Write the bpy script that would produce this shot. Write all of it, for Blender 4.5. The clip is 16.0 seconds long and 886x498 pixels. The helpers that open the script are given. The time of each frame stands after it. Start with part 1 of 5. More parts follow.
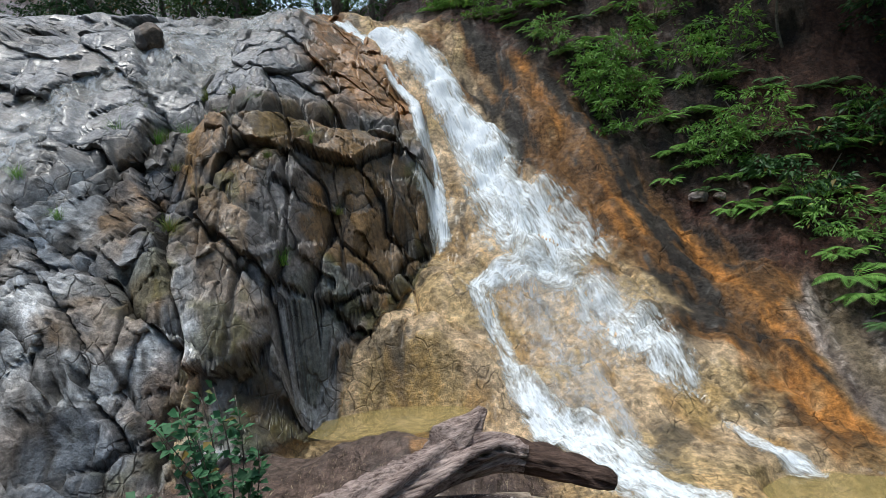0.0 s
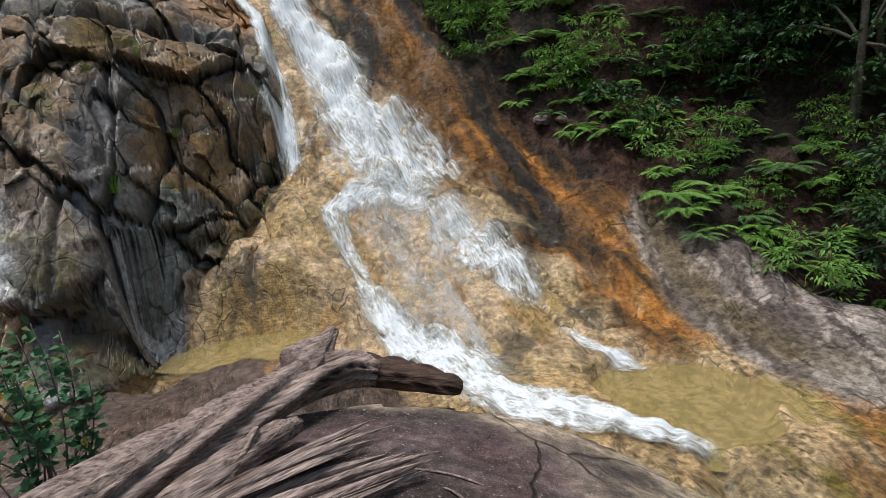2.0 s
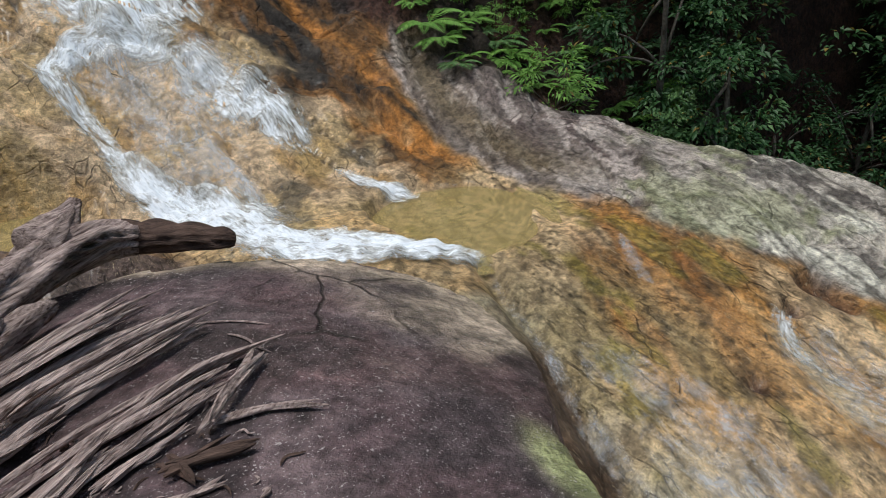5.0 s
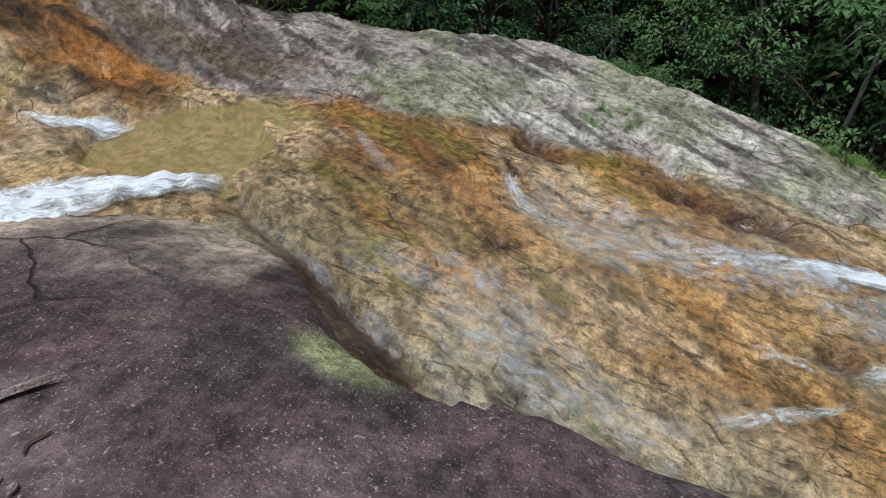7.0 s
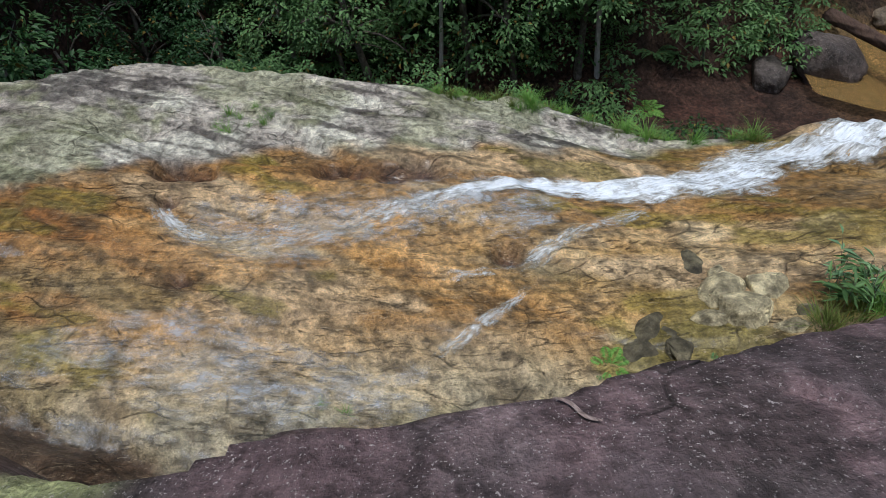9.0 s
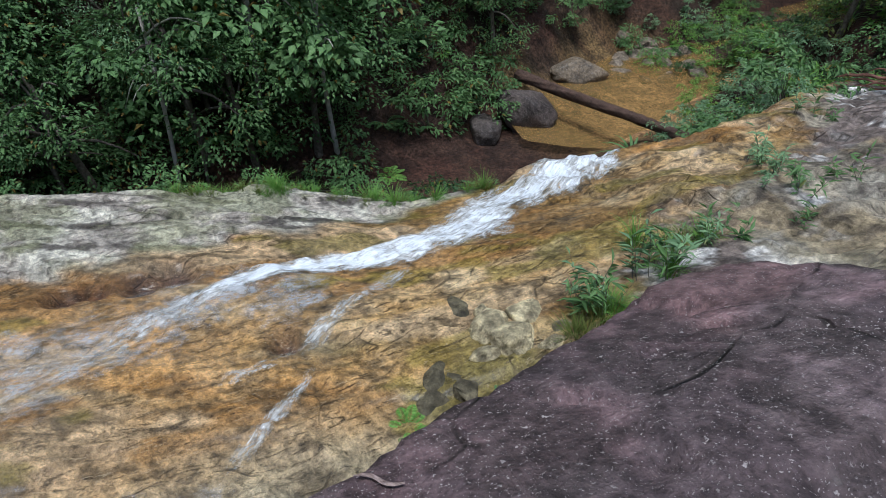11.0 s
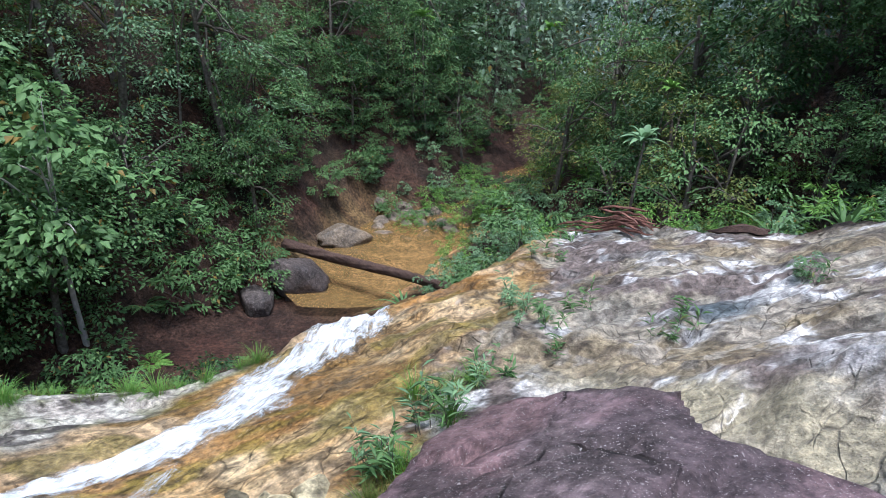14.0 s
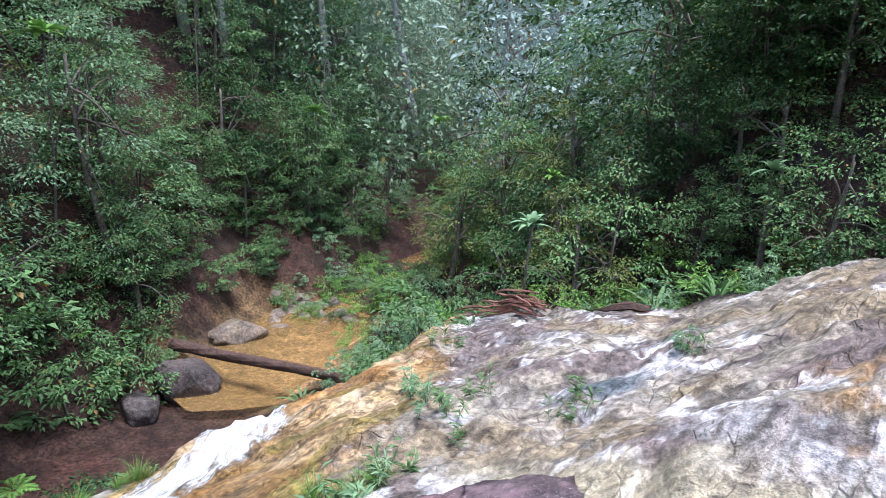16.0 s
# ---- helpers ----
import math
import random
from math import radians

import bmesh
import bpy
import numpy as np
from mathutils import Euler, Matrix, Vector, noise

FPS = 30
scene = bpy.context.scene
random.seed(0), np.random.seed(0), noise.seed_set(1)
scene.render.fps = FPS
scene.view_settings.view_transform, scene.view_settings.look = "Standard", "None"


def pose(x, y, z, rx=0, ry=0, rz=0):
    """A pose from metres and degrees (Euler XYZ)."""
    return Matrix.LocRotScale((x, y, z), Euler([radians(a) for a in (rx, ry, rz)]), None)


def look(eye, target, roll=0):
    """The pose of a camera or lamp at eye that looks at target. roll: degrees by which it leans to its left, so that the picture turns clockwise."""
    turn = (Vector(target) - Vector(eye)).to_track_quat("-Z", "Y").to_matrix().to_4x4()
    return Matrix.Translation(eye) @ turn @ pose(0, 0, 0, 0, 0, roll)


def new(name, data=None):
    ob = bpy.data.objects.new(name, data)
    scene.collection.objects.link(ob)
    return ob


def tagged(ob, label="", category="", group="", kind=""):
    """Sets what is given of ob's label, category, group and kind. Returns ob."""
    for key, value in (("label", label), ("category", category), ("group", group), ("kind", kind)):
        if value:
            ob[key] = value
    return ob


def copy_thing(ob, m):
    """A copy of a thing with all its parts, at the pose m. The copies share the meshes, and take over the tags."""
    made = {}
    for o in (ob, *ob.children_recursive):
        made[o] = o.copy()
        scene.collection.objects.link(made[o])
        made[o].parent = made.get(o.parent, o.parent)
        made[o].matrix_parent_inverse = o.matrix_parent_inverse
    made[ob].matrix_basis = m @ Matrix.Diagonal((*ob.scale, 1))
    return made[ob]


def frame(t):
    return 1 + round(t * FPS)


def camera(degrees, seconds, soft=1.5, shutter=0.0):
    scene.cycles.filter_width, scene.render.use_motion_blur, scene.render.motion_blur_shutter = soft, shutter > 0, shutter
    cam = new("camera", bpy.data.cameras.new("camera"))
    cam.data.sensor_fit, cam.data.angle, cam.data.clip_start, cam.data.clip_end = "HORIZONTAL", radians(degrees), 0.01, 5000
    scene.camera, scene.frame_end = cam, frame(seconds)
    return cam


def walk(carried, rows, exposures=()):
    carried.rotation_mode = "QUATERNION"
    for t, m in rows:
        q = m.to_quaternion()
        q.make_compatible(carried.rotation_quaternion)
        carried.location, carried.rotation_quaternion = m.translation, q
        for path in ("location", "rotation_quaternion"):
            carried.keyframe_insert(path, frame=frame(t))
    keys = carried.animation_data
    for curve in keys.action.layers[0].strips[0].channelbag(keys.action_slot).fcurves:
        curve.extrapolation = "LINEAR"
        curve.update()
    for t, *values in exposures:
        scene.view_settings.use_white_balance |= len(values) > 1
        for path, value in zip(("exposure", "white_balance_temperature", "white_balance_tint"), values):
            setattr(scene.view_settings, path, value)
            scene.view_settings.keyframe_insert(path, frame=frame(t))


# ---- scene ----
cam = camera(70.0, 16.0, soft=0.5)
PATH = [
    (0, (0.236, -0.376, 1.363), (0.236, 1.617, 1.208), -6.34),
    (0.5, (0.247, -0.381, 1.357), (0.327, 1.607, 1.145), -6.12),
    (1, (0.266, -0.379, 1.342), (0.469, 1.590, 1.057), -6.22),
    (1.5, (0.278, -0.380, 1.335), (0.603, 1.559, 0.968), -5.92),
    (2, (0.293, -0.385, 1.325), (0.702, 1.524, 0.891), -6.04),
    (2.5, (0.313, -0.392, 1.311), (0.809, 1.479, 0.809), -6.39),
    (3, (0.323, -0.403, 1.297), (0.897, 1.429, 0.737), -6.68),
    (5.5, (0.373, -0.447, 1.241), (1.355, 0.942, 0.189), -6.92),
    (6, (0.388, -0.455, 1.233), (1.454, 0.793, 0.089), -6.18),
    (6.5, (0.388, -0.476, 1.223), (1.573, 0.597, 0.022), -6.61),
    (7, (0.403, -0.495, 1.211), (1.674, 0.392, -0.052), -6.67),
    (7.5, (0.414, -0.504, 1.212), (1.773, 0.148, -0.103), -7.58),
    (8, (0.404, -0.530, 1.203), (1.806, -0.070, -0.147), -6.94),
    (8.5, (0.408, -0.541, 1.210), (1.859, -0.310, -0.146), -6.04),
    (9, (0.423, -0.566, 1.209), (1.891, -0.576, -0.149), -6.82),
    (9.5, (0.425, -0.580, 1.208), (1.894, -0.792, -0.133), -6.28),
    (10, (0.417, -0.584, 1.212), (1.870, -1.017, -0.093), -4.24),
    (12.5, (0.382, -0.654, 1.231), (1.731, -1.706, 0.195), 0.47),
    (13, (0.370, -0.665, 1.236), (1.675, -1.855, 0.298), 1.49),
    (13.5, (0.360, -0.675, 1.244), (1.612, -1.983, 0.394), 1.86),
    (14, (0.350, -0.684, 1.254), (1.539, -2.092, 0.476), 2.14),
    (14.5, (0.337, -0.692, 1.265), (1.472, -2.175, 0.550), 1.48),
    (15, (0.321, -0.701, 1.277), (1.414, -2.241, 0.621), 0.96),
    (15.5, (0.304, -0.708, 1.290), (1.345, -2.314, 0.710), 2.06),
    (16, (0.298, -0.709, 1.302), (1.297, -2.365, 0.794), 2.52),
]
walk(cam, [(t, look(eye, target, roll)) for t, eye, target, roll in PATH],
     exposures=[(0, 0.45, 6200, 6), (3, 0.27, 6700, 10), (6, 0.17, 6100, 8), (9, 0.13, 6000, 10), (12.5, 0.52, 5600, 9), (14.5, 1.08, 5600, 17), (16, 1.38, 5600, 20)])

# ---- world and sun: a bright, thinly overcast tropical noon ----
world = bpy.data.worlds.new("sky")
scene.world = world
world.use_nodes = True
wn = world.node_tree
sky = wn.nodes.new("ShaderNodeTexSky")
sky.sky_type = "NISHITA"
sky.sun_disc = False
sky.sun_elevation = radians(75)
sky.sun_rotation = radians(-30)
sky.air_density, sky.dust_density = 1.6, 3.0
wn.links.new(sky.outputs["Color"], wn.nodes["Background"].inputs["Color"])
wn.nodes["Background"].inputs["Strength"].default_value = 0.125
sun = new("sun", bpy.data.lights.new("sun", "SUN"))
sun.data.energy, sun.data.angle, sun.data.color = 2.1, radians(14), (1.0, 0.96, 0.9)
sun.matrix_basis = look((0, 0, 0), (0.1, 0.05, -1.0))

# ---- materials ----
class Nodes:
    """A short way to write a node material."""

    def __init__(self, name):
        self.mat = bpy.data.materials.new(name)
        self.mat.use_nodes = True
        self.tree = self.mat.node_tree
        self.shader = self.tree.nodes["Principled BSDF"]

    def add(self, kind, **given):
        node = self.tree.nodes.new("ShaderNode" + kind)
        for key, value in given.items():
            if isinstance(value, tuple) and len(value) == 2 and hasattr(value[0], "outputs"):
                self.tree.links.new(value[0].outputs[value[1]], node.inputs[key.replace("_", " ")])
            else:
                node.inputs[key.replace("_", " ")].default_value = value
        return node

    def mix(self, factor, a, b, how="MIX"):
        node = self.tree.nodes.new("ShaderNodeMix")
        node.data_type, node.blend_type = "RGBA", how
        for slot, value in ((0, factor), (6, a), (7, b)):
            if hasattr(value, "is_output"):
                self.tree.links.new(value, node.inputs[slot])
            else:
                node.inputs[slot].default_value = value
        return node.outputs[2]

    def math(self, how, a, b=0.0, clamp=False):
        node = self.tree.nodes.new("ShaderNodeMath")
        node.operation, node.use_clamp = how, clamp
        for slot, value in ((0, a), (1, b)):
            if hasattr(value, "is_output"):
                self.tree.links.new(value, node.inputs[slot])
            else:
                node.inputs[slot].default_value = value
        return node.outputs[0]

    def span(self, value, a, b, c=0.0, d=1.0):
        node = self.tree.nodes.new("ShaderNodeMapRange")
        for slot, v in enumerate((value, a, b, c, d)):
            if hasattr(v, "is_output"):
                self.tree.links.new(v, node.inputs[slot])
            else:
                node.inputs[slot].default_value = v
        return node.outputs[0]

    def place(self, kind="Object", scale=(1, 1, 1), turn=(0, 0, 0)):
        coords = self.tree.nodes.new("ShaderNodeTexCoord")
        mapping = self.tree.nodes.new("ShaderNodeMapping")
        mapping.inputs["Scale"].default_value = scale
        mapping.inputs["Rotation"].default_value = turn
        self.tree.links.new(coords.outputs[kind], mapping.inputs["Vector"])
        return mapping.outputs[0]

    def noise(self, vector, scale, detail=4.0, rough=0.55, warp=0.0):
        node = self.tree.nodes.new("ShaderNodeTexNoise")
        self.tree.links.new(vector, node.inputs["Vector"])
        node.inputs["Scale"].default_value, node.inputs["Detail"].default_value, node.inputs["Roughness"].default_value = scale, detail, rough
        node.inputs["Distortion"].default_value = warp
        return node.outputs["Fac"]

    def set(self, **given):
        for key, value in given.items():
            slot = self.shader.inputs[key.replace("_", " ")]
            if hasattr(value, "is_output"):
                self.tree.links.new(value, slot)
            else:
                slot.default_value = value
        return self

    def bump(self, height, strength=0.5, distance=0.02):
        node = self.tree.nodes.new("ShaderNodeBump")
        node.inputs["Strength"].default_value, node.inputs["Distance"].default_value = strength, distance
        self.tree.links.new(height, node.inputs["Height"])
        self.tree.links.new(node.outputs[0], self.shader.inputs["Normal"])
        return self


def rgb(r, g, b):
    return (r, g, b, 1.0)


def rock_material(name, grain, speck, bump, lines=0.0, cracks=0.0, fissures=0.0, blocks=0.0):
    """Stone: the stain of the ground, grain at three scales, cracks, pale specks; wet where water runs."""
    n = Nodes(name)
    where = n.place()
    stain = n.add("Attribute")
    stain.attribute_name = "stain"
    wet = n.add("Attribute")
    wet.attribute_name = "wet"
    coarse, middle, fine = n.noise(where, 2.6, 7, 0.66), n.noise(where, 13, 6, 0.65), n.noise(where, 60, 4, 0.65)
    value = n.math("MULTIPLY", n.span(coarse, 0.35, 0.65, 1 - grain, 1 + grain), n.span(middle, 0.38, 0.62, 1 - 1.15 * grain, 1 + 1.15 * grain))
    value = n.math("MULTIPLY", value, n.span(fine, 0.35, 0.65, 1 - 0.6 * grain, 1 + 0.6 * grain))
    shade = n.tree.nodes.new("ShaderNodeCombineColor")
    for slot in range(3):
        n.tree.links.new(value, shade.inputs[slot])
    colour = n.mix(1.0, stain.outputs["Color"], shade.outputs[0], "MULTIPLY")
    amount = n.add("Attribute")
    amount.attribute_name = "hatch"
    hatch = n.noise(n.place("Object", (9, 2.0, 5)), 1.9, 7, 0.72, 1.3)
    thin = n.noise(n.place("Object", (24, 5.0, 13)), 1.6, 6, 0.75, 1.6)
    zone = n.span(n.noise(where, 1.5, 5, 0.6, 0.8), 0.38, 0.56, 0.3, 1.0)
    marks = n.math("MULTIPLY", n.math("MAXIMUM", n.span(hatch, 0.58, 0.61), n.span(thin, 0.6, 0.63, 0.0, 0.8)), n.math("MULTIPLY", n.math("MULTIPLY", amount.outputs["Fac"], zone), 0.85 * lines))
    colour = n.mix(marks, colour, n.mix(0.82, colour, rgb(0.045, 0.03, 0.016)))
    chalk = n.math("MULTIPLY", n.span(thin, 0.42, 0.36), n.math("MULTIPLY", amount.outputs["Fac"], 0.5 * lines))
    colour = n.mix(chalk, colour, rgb(0.66, 0.53, 0.34))
    pits = n.tree.nodes.new("ShaderNodeTexVoronoi")
    pits.feature = "DISTANCE_TO_EDGE"
    pits.inputs["Scale"].default_value = 1.1
    bent = n.tree.nodes.new("ShaderNodeVectorMath")
    bent.operation = "MULTIPLY_ADD"
    warp = n.tree.nodes.new("ShaderNodeTexNoise")
    warp.inputs["Scale"].default_value = 2.2
    n.tree.links.new(where, warp.inputs["Vector"])
    n.tree.links.new(warp.outputs["Color"], bent.inputs[0])
    bent.inputs[1].default_value = (0.3, 0.3, 0.3)
    n.tree.links.new(where, bent.inputs[2])
    n.tree.links.new(bent.outputs[0], pits.inputs["Vector"])
    crack = n.math("MULTIPLY", n.span(pits.outputs["Distance"], 0.016, 0.004), n.span(n.noise(where, 1.1, 3), 0.5, 0.6))
    colour = n.mix(n.math("MULTIPLY", crack, cracks), colour, rgb(0.02, 0.016, 0.013))
    small = n.tree.nodes.new("ShaderNodeTexVoronoi")
    small.feature = "DISTANCE_TO_EDGE"
    small.inputs["Scale"].default_value = 1.0
    skew = n.tree.nodes.new("ShaderNodeMapping")
    skew.inputs["Rotation"].default_value = (radians(20), radians(15), radians(-35))
    skew.inputs["Scale"].default_value = (5.5, 2.4, 3.2)
    n.tree.links.new(bent.outputs[0], skew.inputs["Vector"])
    n.tree.links.new(skew.outputs[0], small.inputs["Vector"])
    if blocks:
        lump = n.tree.nodes.new("ShaderNodeTexVoronoi")
        lump.inputs["Scale"].default_value = 0.75
        n.tree.links.new(skew.outputs[0], lump.inputs["Vector"])
        tone = n.tree.nodes.new("ShaderNodeSeparateColor")
        n.tree.links.new(lump.outputs["Color"], tone.inputs[0])
        colour = n.mix(n.math("MULTIPLY", n.span(tone.outputs[0], 0.45, 1.0), blocks), colour, rgb(0.045, 0.04, 0.036))
        colour = n.mix(n.math("MULTIPLY", n.span(tone.outputs[1], 0.7, 1.0), 0.6 * blocks), colour, rgb(0.30, 0.31, 0.32))
    fissure = n.math("MULTIPLY", n.span(small.outputs["Distance"], 0.035, 0.006), n.span(n.noise(where, 1.7, 4, 0.6), 0.5, 0.58))
    colour = n.mix(n.math("MULTIPLY", fissure, fissures), colour, rgb(0.025, 0.018, 0.012))
    patch = n.span(n.noise(where, 2.3, 4), 0.42, 0.6, 0.5, 1.0)
    spot = n.math("MULTIPLY", n.span(n.noise(where, 110, 2, 0.5), 0.65, 0.69), patch)
    spot = n.math("ADD", spot, n.math("MULTIPLY", n.span(n.noise(where, 48, 3, 0.65), 0.64, 0.68), patch), True)
    colour = n.mix(n.math("MULTIPLY", spot, speck), colour, rgb(0.50, 0.46, 0.44))
    rough = n.math("SUBTRACT", n.span(fine, 0.3, 0.7, 0.6, 0.8), n.math("MULTIPLY", wet.outputs["Fac"], 0.36), True)
    relief = n.math("ADD", n.math("MULTIPLY", coarse, 1.6), n.math("ADD", n.math("MULTIPLY", middle, 0.7), n.math("MULTIPLY", fine, 0.25)))
    relief = n.math("SUBTRACT", relief, n.math("ADD", n.math("MULTIPLY", marks, 0.45), n.math("ADD", n.math("MULTIPLY", crack, 0.5 * cracks), n.math("MULTIPLY", fissure, 0.5 * fissures))))
    n.set(Base_Color=colour, Roughness=rough, Specular_IOR_Level=n.span(wet.outputs["Fac"], 0, 1, 0.2, 0.7), Coat_Weight=n.math("MULTIPLY", wet.outputs["Fac"], 0.4), Coat_Roughness=n.span(middle, 0.3, 0.7, 0.12, 0.4))
    return n.bump(relief, bump, 0.07).mat


def water_material(name, tint, cover, stretch, body=0.93, soft=0.24, white=(0.78, 0.84, 0.90)):
    """Running water: grainy white foam drawn out along the flow, clear between."""
    n = Nodes(name)
    threads = n.noise(n.place("UV", stretch), 1.0, 6, 0.7, 0.6)
    fine = n.noise(n.place("UV", (stretch[0] * 3, stretch[1] * 4, 1)), 1.0, 5, 0.7)
    lumps = n.noise(n.place("UV", (4.5, 3.2, 1)), 1.0, 6, 0.7, 0.8)
    power = n.add("Attribute")
    power.attribute_name = "foam"
    amount = n.math("ADD", n.math("MULTIPLY", threads, 0.6), n.math("ADD", n.math("MULTIPLY", lumps, 0.85), n.math("MULTIPLY", fine, 0.55)))
    amount = n.math("SUBTRACT", amount, 0.5)
    foam = n.span(n.math("ADD", amount, n.math("MULTIPLY", power.outputs["Fac"], 0.42)), 0.68 - cover, 0.68 + soft - cover)
    tone = n.mix(n.span(fine, 0.35, 0.62), rgb(0.62, 0.69, 0.76), rgb(*white))
    n.set(Base_Color=n.mix(foam, rgb(*tint), tone), Roughness=n.span(foam, 0, 1, 0.1, 0.5), Alpha=n.math("ADD", n.math("MULTIPLY", foam, body), 0.02, True), Specular_IOR_Level=0.4)
    return n.bump(amount, 0.6, 0.05).mat


def pool_material(name, tint, clear):
    n = Nodes(name)
    ripple = n.noise(n.place("Object", (1, 1, 1)), 7, 3)
    n.set(Base_Color=rgb(*tint), Roughness=0.06, Alpha=clear, IOR=1.33, Specular_IOR_Level=0.5)
    return n.bump(ripple, 0.25, 0.02).mat


def leaf_material(name, dark, light, gloss=0.45):
    n = Nodes(name)
    info = n.tree.nodes.new("ShaderNodeObjectInfo")
    geo = n.tree.nodes.new("ShaderNodeNewGeometry")
    pick = n.math("ADD", n.math("MULTIPLY", geo.outputs["Random Per Island"], 0.65), n.math("MULTIPLY", info.outputs["Random"], 0.35))
    colour = n.mix(pick, rgb(*dark), rgb(*light))
    colour = n.mix(n.span(geo.outputs["Random Per Island"], 0.965, 0.975), colour, rgb(0.22, 0.16, 0.04))
    n.set(Base_Color=colour, Roughness=gloss + 0.08, Specular_IOR_Level=0.22)
    thin = n.tree.nodes.new("ShaderNodeBsdfTranslucent")
    n.tree.links.new(colour, thin.inputs["Color"])
    both = n.tree.nodes.new("ShaderNodeMixShader")
    both.inputs[0].default_value = 0.22
    n.tree.links.new(n.shader.outputs[0], both.inputs[1])
    n.tree.links.new(thin.outputs[0], both.inputs[2])
    n.tree.links.new(both.outputs[0], n.tree.nodes["Material Output"].inputs["Surface"])
    return n.mat


def wood_material(name, dark, light, stretch=(1.5, 1.5, 14), bump=0.7, turn=0.0):
    """Wood with its grain drawn out; turn: the way that the pieces lie, in degrees."""
    n = Nodes(name)
    coords = n.tree.nodes.new("ShaderNodeTexCoord")
    mapping = n.tree.nodes.new("ShaderNodeMapping")
    mapping.vector_type = "TEXTURE"
    mapping.inputs["Scale"].default_value = tuple(1 / s for s in stretch)
    mapping.inputs["Rotation"].default_value = (0, 0, radians(turn))
    n.tree.links.new(coords.outputs["Object"], mapping.inputs["Vector"])
    where = mapping.outputs[0]
    grain, broad = n.noise(where, 6, 6, 0.65), n.noise(n.place(), 5, 4)
    colour = n.mix(n.span(n.math("ADD", n.math("MULTIPLY", grain, 0.7), n.math("MULTIPLY", broad, 0.3)), 0.36, 0.64), rgb(*dark), rgb(*light))
    n.set(Base_Color=colour, Roughness=0.8, Specular_IOR_Level=0.2)
    return n.bump(grain, bump, 0.02).mat


ROCK = rock_material("wet stained granite", 0.36, 0.12, 1.0, 0.95, 0.2, 0.5)
DARK_ROCK = rock_material("dark lichened rock", 0.36, 0.85, 0.8, 0.0, 0.8)
CLIFF_ROCK = rock_material("rough cliff stone", 0.34, 0.08, 0.7, 0.6, 0.6, 0.7, 0.35)
SOIL = rock_material("leaf-strewn forest soil", 0.5, 0.2, 1.0)
FOAM = water_material("white water", (0.5, 0.5, 0.42), 0.22, (11, 2.2, 1), 0.95, 0.34, (0.86, 0.91, 0.95))
# blue-white of the films; on the cliff it stands in for sky sheen
FILM = water_material("thin film of water", (0.5, 0.48, 0.42), 0.15, (7, 2.2, 1), 0.6, 0.42, (0.66, 0.74, 0.84))
POOL = pool_material("ochre pool water", (0.38, 0.30, 0.12), 0.55)
CREEK_WATER = pool_material("brown creek water", (0.26, 0.165, 0.06), 0.62)
# dark leaf green, deepened to stand in for shade beside the fall
LEAF_DARK = leaf_material("dark glossy leaves, deepened for bank shade", (0.018, 0.05, 0.018), (0.055, 0.13, 0.042), 0.38)
LEAF_MID = leaf_material("mid-green leaves", (0.05, 0.115, 0.04), (0.17, 0.31, 0.11))
LEAF_FERN = leaf_material("bright fern green", (0.08, 0.20, 0.03), (0.24, 0.44, 0.10))
LEAF_GREY = leaf_material("grey-green leaves", (0.10, 0.19, 0.10), (0.27, 0.44, 0.22))
LEAF_YELLOW = leaf_material("yellow-green leaves", (0.09, 0.13, 0.03), (0.19, 0.23, 0.06))
BARK = wood_material("grey bark", (0.06, 0.05, 0.04), (0.2, 0.18, 0.15), (3, 3, 3))
PALE_BARK = wood_material("pale bark", (0.34, 0.32, 0.29), (0.6, 0.58, 0.54), (3, 3, 2))
DRIFT = wood_material("weathered driftwood", (0.07, 0.042, 0.035), (0.64, 0.51, 0.46), (0.9, 14, 14), 1.0, 32)
DEAD_DARK = wood_material("dark sodden wood", (0.03, 0.02, 0.016), (0.14, 0.09, 0.07), (1.2, 12, 12), 0.8, -20)
RED_WOOD = wood_material("reddish dead wood", (0.06, 0.03, 0.025), (0.30, 0.15, 0.11), (1.2, 12, 12))
# far foliage: haze is put into these two leaf colours
LEAF_HAZE = leaf_material("grey-green leaves of far trees, paled for haze", (0.26, 0.37, 0.33), (0.46, 0.57, 0.51), 0.7)
LEAF_FAR_HAZE = leaf_material("green leaves of the far slope, paled for haze", (0.14, 0.22, 0.14), (0.32, 0.44, 0.29), 0.6)

# ---- the shape of the ground ----
def lattice(ix, iy, seed):
    u = np.uint32
    h = np.asarray(ix).astype(np.int64).astype(u) * u(374761393) + np.asarray(iy).astype(np.int64).astype(u) * u(668265263) + u(seed * 1274126177 & 0xFFFFFFFF)
    h = (h ^ (h >> u(13))) * u(1103515245)
    h = (h ^ (h >> u(16))) * u(2246822519)
    return ((h ^ (h >> u(15))) & u(0xFFFF)) / 65535.0


def vnoise(x, y, seed=0):
    """Smooth noise from -1 to 1."""
    ix, iy = np.floor(x), np.floor(y)
    fx, fy = x - ix, y - iy
    fx, fy = fx * fx * (3 - 2 * fx), fy * fy * (3 - 2 * fy)
    a, b = lattice(ix, iy, seed), lattice(ix + 1, iy, seed)
    c, d = lattice(ix, iy + 1, seed), lattice(ix + 1, iy + 1, seed)
    return 2 * (a + (b - a) * fx + (c - a) * fy + (a - b - c + d) * fx * fy) - 1


